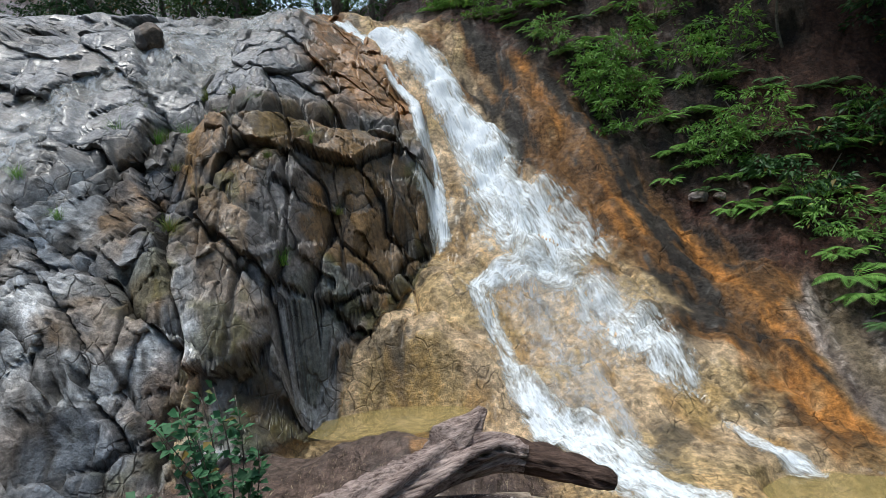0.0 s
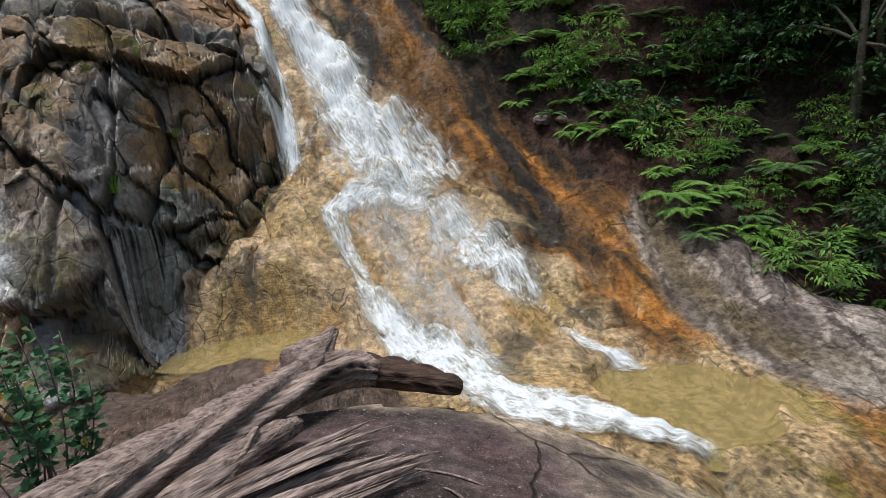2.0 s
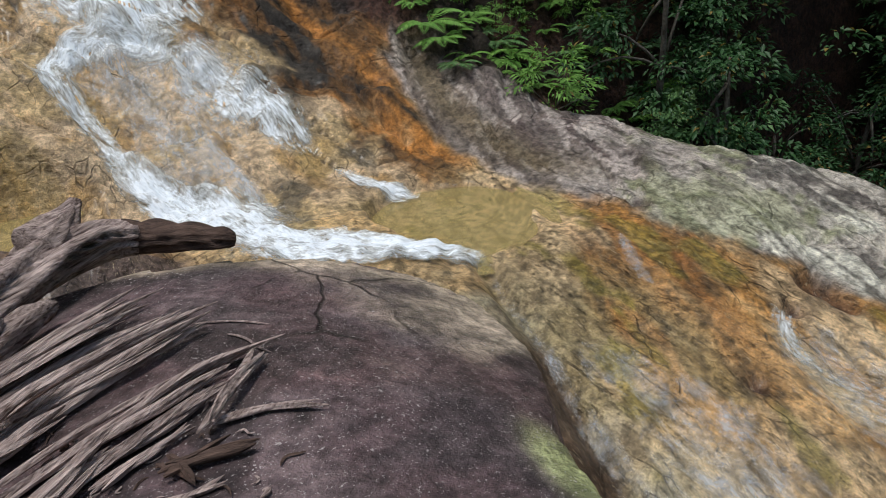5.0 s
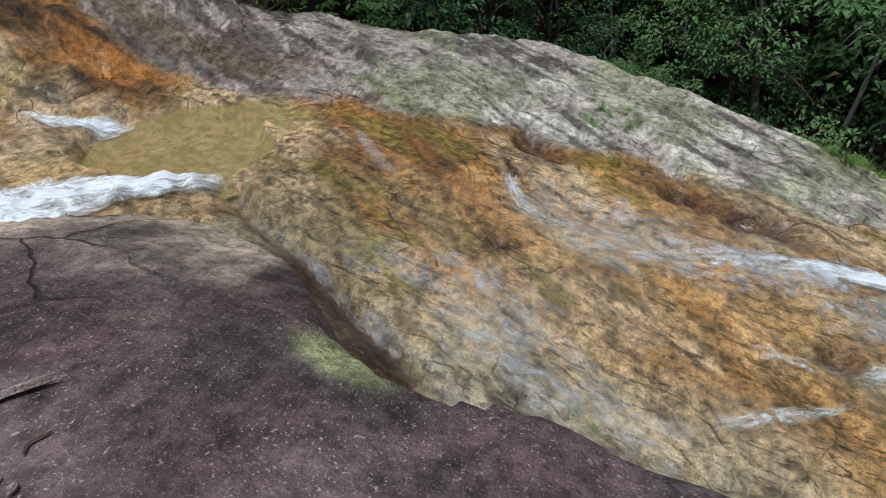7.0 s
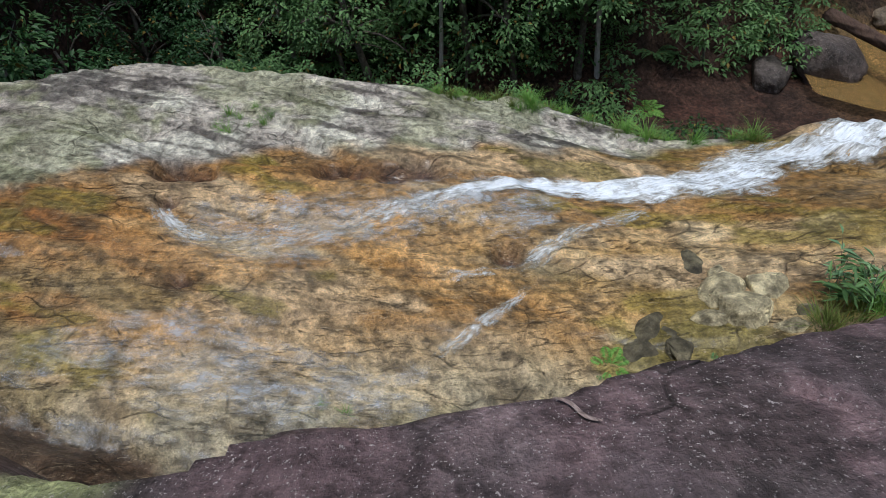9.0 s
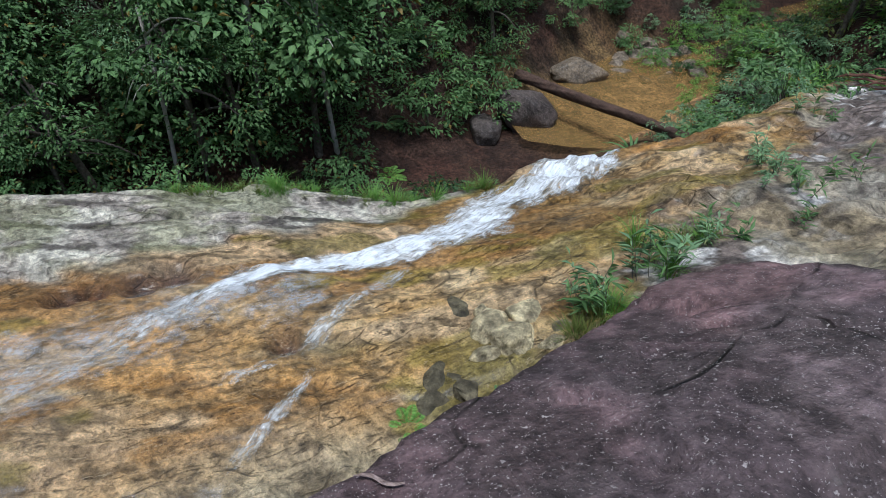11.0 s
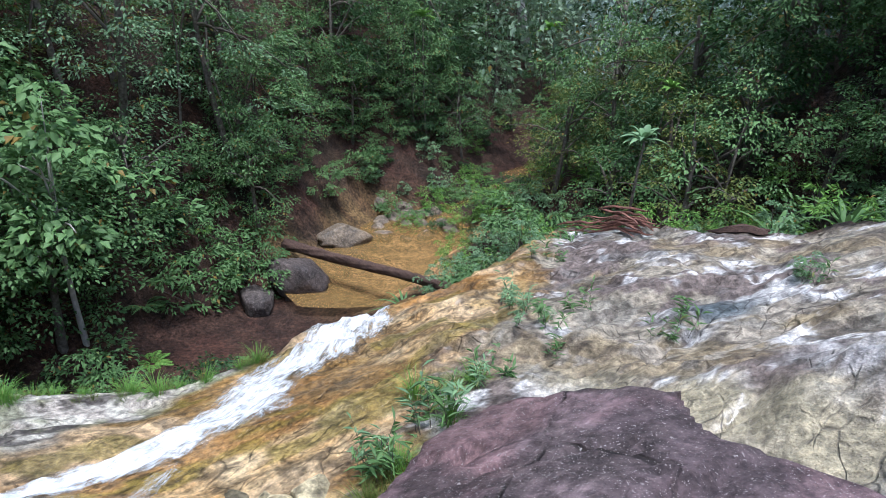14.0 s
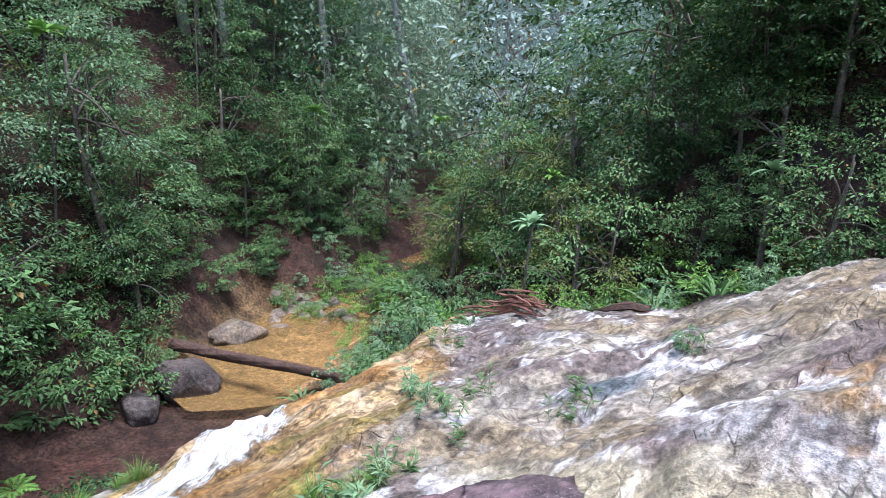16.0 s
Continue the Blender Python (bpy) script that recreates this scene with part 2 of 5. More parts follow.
def fbm(x, y, octaves=4, seed=0, rough=0.5):
    total, amp = 0.0, 1.0
    for n in range(octaves):
        total = total + amp * vnoise(x * 2**n + 17.3 * n, y * 2**n - 9.1 * n, seed + n)
        amp *= rough
    return total


def cells(x, y, seed=0):
    """Distance to the nearest and second nearest of scattered seeds, and a random value for the nearest."""
    ix, iy = np.floor(x), np.floor(y)
    d1 = np.full(np.shape(x), 9.0)
    d2 = d1.copy()
    who = np.zeros(np.shape(x))
    for dx in (-1, 0, 1):
        for dy in (-1, 0, 1):
            jx, jy = ix + dx, iy + dy
            d = np.hypot(jx + lattice(jx, jy, seed) - x, jy + lattice(jx, jy, seed + 5) - y)
            near = d < d1
            d2 = np.where(near, d1, np.minimum(d2, d))
            who = np.where(near, lattice(jx, jy, seed + 9), who)
            d1 = np.where(near, d, d1)
    return d1, d2, who


def facets(x, y, seed=0):
    """Tilted flats, one for each cell, and how near their joints are."""
    ix, iy = np.floor(x), np.floor(y)
    d1 = np.full(np.shape(x), 9.0)
    d2, lie = d1.copy(), np.zeros(np.shape(x))
    for dx in (-1, 0, 1):
        for dy in (-1, 0, 1):
            jx, jy = ix + dx, iy + dy
            ox, oy = x - jx - lattice(jx, jy, seed), y - jy - lattice(jx, jy, seed + 5)
            d = np.hypot(ox, oy)
            near = d < d1
            d2 = np.where(near, d1, np.minimum(d2, d))
            tilt = (lattice(jx, jy, seed + 9) - 0.5) * ox * 2 + (lattice(jx, jy, seed + 13) - 0.5) * oy * 2 + 0.7 * (lattice(jx, jy, seed + 17) - 0.5)
            lie = np.where(near, tilt, lie)
            d1 = np.where(near, d, d1)
    return lie, d2 - d1


def step(a, b, v):
    t = np.clip((v - a) / (b - a), 0, 1)
    return t * t * (3 - 2 * t)


def smax(a, b, k):
    h = np.clip(0.5 + 0.5 * (a - b) / k, 0, 1)
    return b + (a - b) * h + k * h * (1 - h)


def line_far(x, y, line):
    """Distance to a line of points, its signed side (left of its run is positive), and how far along it."""
    best, side, along, run = np.full(np.shape(x), 1e9), np.zeros(np.shape(x)), np.zeros(np.shape(x)), 0.0
    for (ax, ay), (bx, by) in zip(line, line[1:]):
        lx, ly = bx - ax, by - ay
        size = math.hypot(lx, ly)
        t = np.clip(((x - ax) * lx + (y - ay) * ly) / size**2, 0, 1)
        d = np.hypot(x - ax - t * lx, y - ay - t * ly)
        near = d < best
        best = np.where(near, d, best)
        side = np.where(near, np.sign(lx * (y - ay) - ly * (x - ax)), side)
        along = np.where(near, run + t * size, along)
        run += size
    return best, best * side, along


def knots(v, *pairs):
    return np.interp(v, [p[0] for p in pairs], [p[1] for p in pairs])


POOL_LEVEL, CREEK_LEVEL = -1.60, -5.6
CREEK = [(14.4, 16), (12.2, 6), (11.0, 0), (10.7, -5), (11.5, -10), (13.3, -17), (16, -32), (31, -62)]


RIM = [(3.1, 3.5), (2.93, 3.06), (2.78, 2.5), (2.57, 1.95), (2.42, 1.45), (2.2, 1.0), (1.9, 0.55), (1.75, 0.2)]
HOLLOWS = [(5.12, 3.5, 0.09, 0.2), (5.34, 1.75, 0.17, 0.17), (5.3, 1.5, 0.12, 0.12), (5.43, 0.36, 0.17, 0.17), (5.33, 0.12, 0.1, 0.1), (5.31, -0.18, 0.15, 0.13), (5.4, -0.5, 0.2, 0.12), (4.78, 1.66, 0.09, 0.1), (3.74, 1.3, 0.07, 0.08), (4.08, -1.11, 0.12, 0.14)]


def crest(y):
    """x of the far edge of the bare rock."""
    return knots(y, (-14, 5.4), (-9, 5.7), (-7.2, 5.5), (-5.6, 5.95), (-4.1, 6.45), (-3.3, 6.75), (-2.0, 7.35), (-0.8, 7.5), (0.5, 7.6), (2, 7.9), (3, 7.7), (5, 6.9), (6.5, 6.0),
                 (6.9, 5.4), (7.95, 4.8), (9.4, 3.95), (11, 2.7), (12.6, 0.9), (14, -0.6), (18, -3))


def dome_edge(y):
    """x of the edge of the dark boulder on which the camera stands."""
    return knots(y, (-3.6, -6), (-3.3, 0.0), (-3.2, 1.2), (-3.1, 1.55), (-2.9, 1.87), (-2.5, 1.97), (-2.0, 1.8), (-1.5, 1.66), (-1.1, 1.6), (-0.6, 1.55), (0, 1.5), (0.3, 1.42), (0.5, 1.42), (0.95, 1.6), (1.6, 2.02), (2.25, 2.12), (2.6, 1.95), (2.85, 1.35), (2.95, 0.7), (3.0, -0.6), (3.1, -2.5), (3.3, -6))


def fall_profile(y):
    return knots(y, (2.0, -30.0), (4.6, -3.0), (5.5, -1.55), (6.0, -1.3), (6.7, -0.9), (8.5, 0.15), (9.3, 0.75), (10.4, 2.0), (11.1, 2.9), (12.5, 4.6), (13.6, 5.3), (18, 6.3))


def cliff_foot(x):
    return knots(x, (-12, 0.5), (-4, 3.6), (-2.6, 4.6), (-1.9, 5.6), (-1.2, 7.0), (0, 8.1), (0.6, 8.6))


def cliff_end(y):
    return knots(y, (6, -0.3), (7.5, -0.1), (9, 0.1), (10.2, 0.2), (11, 0.2), (12, -0.5), (13, -1.2))


def parts_of(x, y):
    """The smooth forms: slab, fall face, cliff, dark boulder."""
    w = step(-4, -1, y)
    slab = (-1.25 - 0.29 * x + 0.03 * (y + 6)) * (1 - w) + (-1.55 - 0.1 * x + 0.18 * (np.minimum(y, 3.3) - 1)) * w
    end = 1 - step(-5.5, -3.5, y)
    slab = slab + end * (0.12 + 0.2 * np.maximum(0, 1.8 - x) + 0.1 * fbm(x * 0.55, y * 0.55, 3, 21) + 0.16 * np.exp(-((x - 0.72) ** 2 / 0.25 + (y + 4.97) ** 2 / 0.3)))
    slab = slab + 0.45 * np.exp(-((x - 6.2) ** 2 / 1.6 + (y - 6) ** 2 / 3))
    fall = fall_profile(y + 0.08 * vnoise(x * 0.9, y * 0.9, 31))
    s = y - cliff_foot(x) + 0.25 * fbm(x * 0.8, y * 0.5, 3, 41)
    cliff = knots(s, (-6, -30), (-1, -2.6), (0, -1.2), (0.25, -0.5), (0.7, 0.6), (1.1, 1.5), (1.6, 2.3), (2.4, 3.0), (4, 4.1), (6, 5.1), (9, 6.0))
    gentle = knots(s, (-6, -30), (-1, -2.0), (0, -1.0), (1, 0.1), (2, 1.1), (3, 1.9), (4, 2.8), (5, 3.6), (6, 4.4), (8, 5.2), (11, 5.8))
    cliff = gentle + (cliff - gentle) * step(-3.2, -1.6, x)
    end = cliff_end(y)
    cliff = cliff - 3.5 * step(end - 0.1, end + 0.3, x) * (1 - step(11, 12.3, y)) - 1.2 * step(end, end + 0.8, x) * step(11, 12.3, y)
    over = np.maximum(0, x - dome_edge(y) + 0.06 * fbm(x * 1.3, y * 1.3, 3, 51))
    over = np.maximum(over, np.maximum(0, -y - 2.87 - 0.38 * step(0.78, 1.15, x) + 0.05 * fbm(x * 1.3, y * 1.3, 3, 52)))
    dome = -0.1 - np.where(x > 0, 0.15, 0.05) * x * x - 0.016 * y * y - 3.2 * over - 5 * over**2
    return slab, fall, cliff, dome


def height(x, y, fine=True):
    x, y = np.asarray(x, float), np.asarray(y, float)
    slab, fall, cliff, dome = parts_of(x, y)
    z = smax(slab, fall, 0.2)
    rim = line_far(x, y, RIM)[0]
    z = z - 0.16 * np.exp(-((rim / 0.1) ** 2)) * step(0.2, 0.8, y)
    mound = -0.72 - 0.4 * (((x + 0.45) / 1.25) ** 2 + ((y - 5.35) / 0.75) ** 2) + 0.06 * fbm(x * 2, y * 2, 3, 23)
    z = smax(z, mound, 0.1)
    if fine:
        run = x * 0.45 + y * 0.9
        across = x * 0.9 - y * 0.45
        z = z + 0.05 * fbm(across * 0.7, run * 0.35, 4, 3) + 0.026 * np.abs(fbm(across * 3.2, run * 1.1, 4, 7))
        d1, d2, who = cells(across * 1.1 + 0.2 * fbm(x, y, 2, 8), run * 0.45, 12)
        z = z + 0.09 * (who - 0.5) * step(0, 0.12, d2 - d1)
        p1, p2, pw = cells(across * 0.9 + 0.25 * fbm(x, y, 2, 18), run * 0.8, 19)
        z = z + (1 - step(-5.0, -3.6, y)) * (0.14 * (pw - 0.5) * step(0, 0.3, p2 - p1) - 0.05 * (1 - step(0, 0.07, p2 - p1)))
        r1, r2, rw = cells(across * 2.4 + 0.2 * fbm(x * 2, y * 2, 2, 28), run * 1.9, 29)
        z = z + (1 - step(-5.0, -3.6, y)) * (0.09 * (rw - 0.5) * step(0, 0.2, r2 - r1) + 0.03 * np.abs(fbm(across * 2.5, run * 1.6, 4, 27)))
        lobe, lobe_near = facets(across * 1.6 + 0.2 * fbm(x, y, 2, 28), run * 1.2, 195)
        z = z + (1 - step(-5.0, -3.6, y)) * 0.05 * lobe
        ridge = step(-0.1, 0.4, x - knots(y, (-6, 6.4), (-2, 5.9), (1.5, 5.55), (3.4, 4.9), (6.5, 4.4), (12, 5.5)))
        z = z - ridge * 0.07 * (1 - step(0, 0.1, np.abs(fbm(across * 1.5, run * 0.35, 3, 33)))) - ridge * 0.04 * (1 - step(0, 0.09, np.abs(fbm(across * 3.5, run * 0.9, 3, 34))))
        steep = step(5.2, 7, y)
        s1, s2, sw = cells(x * 1.1 + 0.3 * fbm(x, y, 2, 65), y * 1.0 + 0.5 * x, 66)
        z = z + steep * (0.2 * fbm(x * 0.8, y * 0.8, 4, 61, 0.55) + 0.3 * (sw - 0.5) * step(0, 0.3, s2 - s1) - 0.1 * (1 - step(0, 0.06, s2 - s1)) + 0.06 * np.abs(fbm(x * 2.2, y * 1.6, 3, 68)))
        tall = cliff * 0.9 + y * 0.3
        seam = knots(x, (-6, 1.2), (-4.2, 1.9), (-3.2, 2.6), (-2.2, 2.95), (-1, 2.75), (0.3, 2.6)) + 0.12 * fbm(x * 1.5, y * 0.7, 3, 79)
        above = step(seam - 0.05, seam + 0.25, cliff)
        c1, c2, cw = cells(x * 1.2 + 0.35 * fbm(x, tall, 2, 71) + tall * 0.3, tall * 1.1, 72)
        e1, e2, ew = cells(x * 2.9 + 0.25 * fbm(x * 2, tall * 2, 2, 75), tall * 2.4, 76)
        columns = np.abs(vnoise(x * 3.4 + 0.3 * tall, tall * 0.35, 77)) * step(-1.5, -0.9, x) * (1 - step(1.0, 2.0, cliff))
        broken = 0.16 * fbm(x * 1.1, tall * 0.9, 4, 81, 0.5) + 0.3 * (cw - 0.5) + 0.15 * (ew - 0.5) - 0.26 * (1 - step(0, 0.09, c2 - c1)) - 0.1 * (1 - step(0, 0.1, e2 - e1)) - 0.25 * columns
        block, seam_near = facets(x * 1.15 + 0.25 * fbm(x, tall, 2, 71) + tall * 0.45, tall * 0.85, 171)
        chip, chip_near = facets(x * 2.9 + 0.2 * fbm(x * 2, tall, 2, 75) - tall * 0.5, tall * 2.1, 181)
        block = block - 0.5 * (1 - step(0, 0.06, seam_near))
        smooth_top = 0.12 * fbm(x * 0.7, y * 0.7, 3, 82) - 0.1 * (1 - step(0, 0.05, c2 - c1)) + 0.02 * fbm(x * 5, y * 5, 3, 83)
        cliff = cliff + (0.35 * broken + 0.12 * block) * (1 - above) + smooth_top * above - 0.3 * np.exp(-(((cliff - seam) / 0.09) ** 2)) + 0.03 * fbm(x * 7, tall * 7, 3, 85)
        ledge, ledge_near = facets(x * 1.5 + y * 0.5 + 0.2 * fbm(x, y, 2, 93), y * 1.2 - x * 0.6, 191)
        dome = dome + step(-0.8, -1.6, y) * (0.045 * ledge - 0.035 * (1 - step(0, 0.05, ledge_near)))
        dome = dome + 0.03 * fbm(x * 0.8, y * 0.8, 4, 91) + 0.006 * fbm(x * 6, y * 6, 3, 95)
    z = smax(z, cliff, 0.12)
    for hx, hy, size, deep in HOLLOWS:
        z = z - deep * np.exp(-(((x - hx) ** 2 + (y - hy) ** 2) / size**2) ** 2)
    # the pools
    pool = ((x - 3.5) / 0.72) ** 2 + ((y - 4.52) / 0.92) ** 2
    pool = pool + 0.3 * fbm(x * 1.4, y * 1.4, 3, 25)
    z = np.where(pool < 2.2, z + (np.minimum(z, POOL_LEVEL - 0.14) - z) * (1 - step(0.65, 1.25, pool)), z)
    small = ((x + 0.6) / 0.85) ** 2 + ((y - 6.75) / 0.42) ** 2
    z = np.where(small < 2.3, z + (-1.22 - z) * (1 - step(0.7, 2.3, small)) * (z < 0.3), z)
    z = smax(z, dome, 0.05)
    # beyond the bare rock
    out = x - crest(y) - 0.35 * fbm(x * 0.5, y * 0.5, 3, 101)
    back = step(4.5, 7.5, y)
    falling = z - 1.25 * np.maximum(0, out) * (1 - back) + back * (0.22 * np.maximum(0, out) + 0.45 * np.maximum(0, out - 2.5))
    south = np.maximum(0, -10.5 - y + 0.5 * fbm(x * 0.4, y * 0.4, 3, 111))
    falling = falling - 0.35 * np.minimum(south, 3) + 0.55 * np.maximum(0, south - 4) * (1 - step(2, 9, x)) - 0.8 * south * step(2, 9, x)
    d, side, along = line_far(x, y, CREEK)
    bed = CREEK_LEVEL - 0.004 * along
    wide = 1.9 - 1.4 * step(-14.0, -16.5, y)
    far = np.where(side > 0, bed + 0.95 * np.maximum(0, d - wide), bed + (0.12 + 0.35 * step(-14, -16.5, y)) * np.maximum(0, d - wide) + 0.5 * np.maximum(0, d - 8) * step(-13, -18, y))
    far = far + 0.5 * fbm(x * 0.3, y * 0.3, 4, 121) * step(1.2, 3, d) - 0.25 * (1 - step(0.8, 2.0, d)) * (1 - step(-14, -16, y))
    far = np.minimum(far, 16 + 0.12 * d)
    z = smax(falling, far, 0.3)
    z = z + 0.5 * np.maximum(0, -10 - x) + 0.25 * np.maximum(0, y - 17)
    return np.minimum(z, 30 + 0.05 * np.hypot(x, y))

# ---- helpers for meshes ----
def mesh_from(name, verts, faces, material, smooth=True):
    data = bpy.data.meshes.new(name)
    verts = np.asarray(verts, np.float32)
    faces = np.asarray(faces, np.int32)
    count, width = faces.shape
    data.vertices.add(len(verts))
    data.vertices.foreach_set("co", verts.ravel())
    data.loops.add(count * width)
    data.loops.foreach_set("vertex_index", faces.ravel())
    data.polygons.add(count)
    data.polygons.foreach_set("loop_start", np.arange(0, count * width, width, dtype=np.int32))
    data.polygons.foreach_set("loop_total", np.full(count, width, np.int32))
    data.update(calc_edges=True)
    data.polygons.foreach_set("use_smooth", np.full(count, smooth))
    data.materials.append(material)
    return data


def floats(data, name, values):
    data.attributes.new(name, "FLOAT", "POINT").data.foreach_set("value", np.asarray(values, np.float32))


def colours(data, name, values):
    full = np.ones((len(values), 4), np.float32)
    full[:, :3] = values
    data.attributes.new(name, "FLOAT_COLOR", "POINT").data.foreach_set("color", full.ravel())


def part(name, data, parent, label=""):
    ob = new(name, data)
    ob.parent = parent
    return tagged(ob, label)


def blend(base, tint, amount):
    amount = np.clip(amount, 0, 1)[..., None]
    return base * (1 - amount) + np.array(tint) * amount


# ---- the ground: one sheet, finest where the camera passes ----
def spread(a, b, fine, reach):
    inner = np.arange(a, b, fine)
    steps = fine * 1.13 ** np.arange(1, 90)
    outer = np.cumsum(steps)
    outer = outer[outer < reach]
    return np.concatenate([a - outer[::-1], inner, inner[-1] + outer])


rows_y = spread(-10.5, 13.6, 0.045, 160)
rows_y = np.unique(np.concatenate([rows_y, np.arange(4.6, 10.4, 0.0225)]).round(4))
cols_x = np.unique(np.concatenate([spread(-5.2, 8.4, 0.045, 160), np.arange(-3.0, 0.4, 0.015)]).round(4))
GX, GY = np.meshgrid(cols_x, rows_y, indexing="ij")
GZ = height(GX, GY)


def surface(x, y):
    """Height of the ground's mesh at a place."""
    xs, ys = GX[:, 0], GY[0]
    i = np.clip(np.searchsorted(xs, x) - 1, 0, len(xs) - 2)
    j = np.clip(np.searchsorted(ys, y) - 1, 0, len(ys) - 2)
    f, g = (x - xs[i]) / (xs[i + 1] - xs[i]), (y - ys[j]) / (ys[j + 1] - ys[j])
    return (GZ[i, j] * (1 - f) + GZ[i + 1, j] * f) * (1 - g) + (GZ[i, j + 1] * (1 - f) + GZ[i + 1, j + 1] * f) * g


def stains(x, y, z):
    """Base colour and wetness of the stone, place by place; some relief and shade is put into the colour."""
    slab, fall, cliff, dome = parts_of(x, y)
    big, mid, small = fbm(x * 0.7, y * 0.7, 4, 201), fbm(x * 2.2, y * 2.2, 4, 211), fbm(x * 7, y * 7, 3, 221)
    run, across = x * 0.3 + y * 0.95, x * 0.95 - y * 0.3
    streak = fbm(across * 3.5, run * 0.6, 4, 231)
    base = np.ones(x.shape + (3,)) * (0.52, 0.36, 0.175)
    base = blend(base, (0.62, 0.47, 0.26), step(-0.1, 0.6, mid + 0.4 * big))
    # slab: rust near the pool, ochre in the middle, grey-green by the boulder
    near_pool = np.exp(-((x - 4.2) ** 2 / 1.8 + (y - 2.9) ** 2 / 1.6))
    base = blend(base, (0.50, 0.25, 0.06), 0.65 * step(-0.6, 0.4, streak + 0.3 * small) * step(2.9, 4.0, x + 0.4 * big) * (1 - step(4.5, 5.5, y)))
    base = blend(base, (0.32, 0.13, 0.03), near_pool * (0.8 + 0.7 * streak))
    base = blend(base, (0.36, 0.33, 0.23), (0.6 + 0.5 * mid) * (1 - step(2.5, 3.6, x + 0.3 * big)) * (1 - step(3, 4, y)))
    low = 1 - step(-2.2, -0.4, y + 0.5 * big)
    base = blend(base, (0.30, 0.235, 0.10), 0.6 * low * step(-0.4, 0.4, streak))
    base = blend(base, (0.22, 0.12, 0.03), 0.8 * low * step(0.15, 0.4, fbm(across * 1.5, run * 0.9, 4, 241)))
    base = blend(base, (0.34, 0.17, 0.045), 0.75 * step(0.15, 0.4, fbm(across * 1.7, run * 0.6, 4, 243)) * step(2.8, 3.6, x))
    base = blend(base, (0.17, 0.15, 0.07), 0.6 * step(0.2, 0.45, fbm(across * 2.0, run * 0.8, 4, 247)) * (1 - step(3.6, 4.6, x)))
    base = blend(base, (0.62, 0.46, 0.27), 0.7 * step(0.2, 0.5, fbm(across * 1.4, run * 0.7, 4, 249)) * step(2.8, 3.6, x))
    base = blend(base, (0.09, 0.065, 0.035), 0.65 * step(0.42, 0.55, fbm(across * 12, run * 4.2, 5, 251, 0.66)) * (y < 5))
    base = blend(base, (0.22, 0.18, 0.025), 0.6 * step(0.6, 0.8, fbm(across * 2.6, run * 1.1, 4, 261) + 0.25 * low))
    # pale dry ridge behind the slab
    edge = knots(y, (-6, 6.4), (-4, 6.0), (-2.2, 5.85), (-0.6, 5.75), (0.5, 5.9), (1.5, 5.55), (2.6, 5.2), (3.4, 4.85), (4.5, 4.7), (5.2, 4.45), (6.5, 4.3), (7.5, 4.5), (8.5, 5.2), (12, 5.5))
    ridge = step(-0.08, 0.2, x - edge + 0.15 * mid)
    pale = np.ones(x.shape + (3,)) * (0.46, 0.42, 0.36)
    pale = blend(pale, (0.58, 0.56, 0.47), step(0, 0.6, mid))
    lines = fbm(across * 5, run * 0.9, 4, 271)
    pale = blend(pale, (0.075, 0.065, 0.06), 0.85 * step(0.15, 0.45, lines + 0.3 * small))
    pale = blend(pale, (0.05, 0.042, 0.038), 0.85 * (1 - step(0.02, 0.09, np.abs(fbm(across * 1.5, run * 0.35, 3, 33)))))
    pale = blend(pale, (0.06, 0.05, 0.045), 0.7 * (1 - step(0.01, 0.07, np.abs(fbm(across * 3.5, run * 0.9, 3, 34)))))
    pale = blend(pale, (0.30, 0.32, 0.17), 0.55 * step(0.1, 0.6, big + 0.4 * small))
    pale = blend(pale, (0.115, 0.085, 0.08), 0.85 * step(3.2, 5.0, y + 0.8 * mid - 0.2 * (x - 5)))
    pale = blend(pale, (0.46, 0.40, 0.36), 0.75 * step(0.22, 0.34, fbm(across * 5.5, run * 1.5, 5, 275, 0.62)) * step(2.6, 4.0, y))
    pale = blend(pale, (0.15, 0.115, 0.06), 0.7 * np.exp(-(((x - edge - 0.55) / 0.3) ** 2)) * step(3.8, 5.0, y))
    base = base * (1 - ridge[..., None]) + pale * ridge[..., None]
    # hollows: red-brown stain, darkened so that their depth is put into the colour
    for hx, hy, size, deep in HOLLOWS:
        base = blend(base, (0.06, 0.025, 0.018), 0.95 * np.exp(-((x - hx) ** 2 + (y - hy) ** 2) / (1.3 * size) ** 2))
    # the face under the fall: cream below the water, rust and black streaks beside it
    face = step(5.0, 5.8, y)
    cream = np.ones(x.shape + (3,)) * (0.60, 0.44, 0.27)
    cream = blend(cream, (0.46, 0.29, 0.12), step(0, 0.6, mid))
    cream = blend(cream, (0.38, 0.27, 0.09), 0.45 * step(0.2, 0.5, fbm(x * 1.4, y * 1.4, 4, 281)))
    s1, s2, sw = cells(x * 1.1 + 0.3 * fbm(x, y, 2, 65), y * 1.0 + 0.5 * x, 66)
    cream = blend(cream, (0.07, 0.045, 0.025), 0.6 * (1 - step(0, 0.04, s2 - s1)))
    cream = blend(cream, (0.10, 0.085, 0.06), 0.8 * step(0.45, 0.7, fbm(x * 1.8, y * 2.4, 4, 285)))
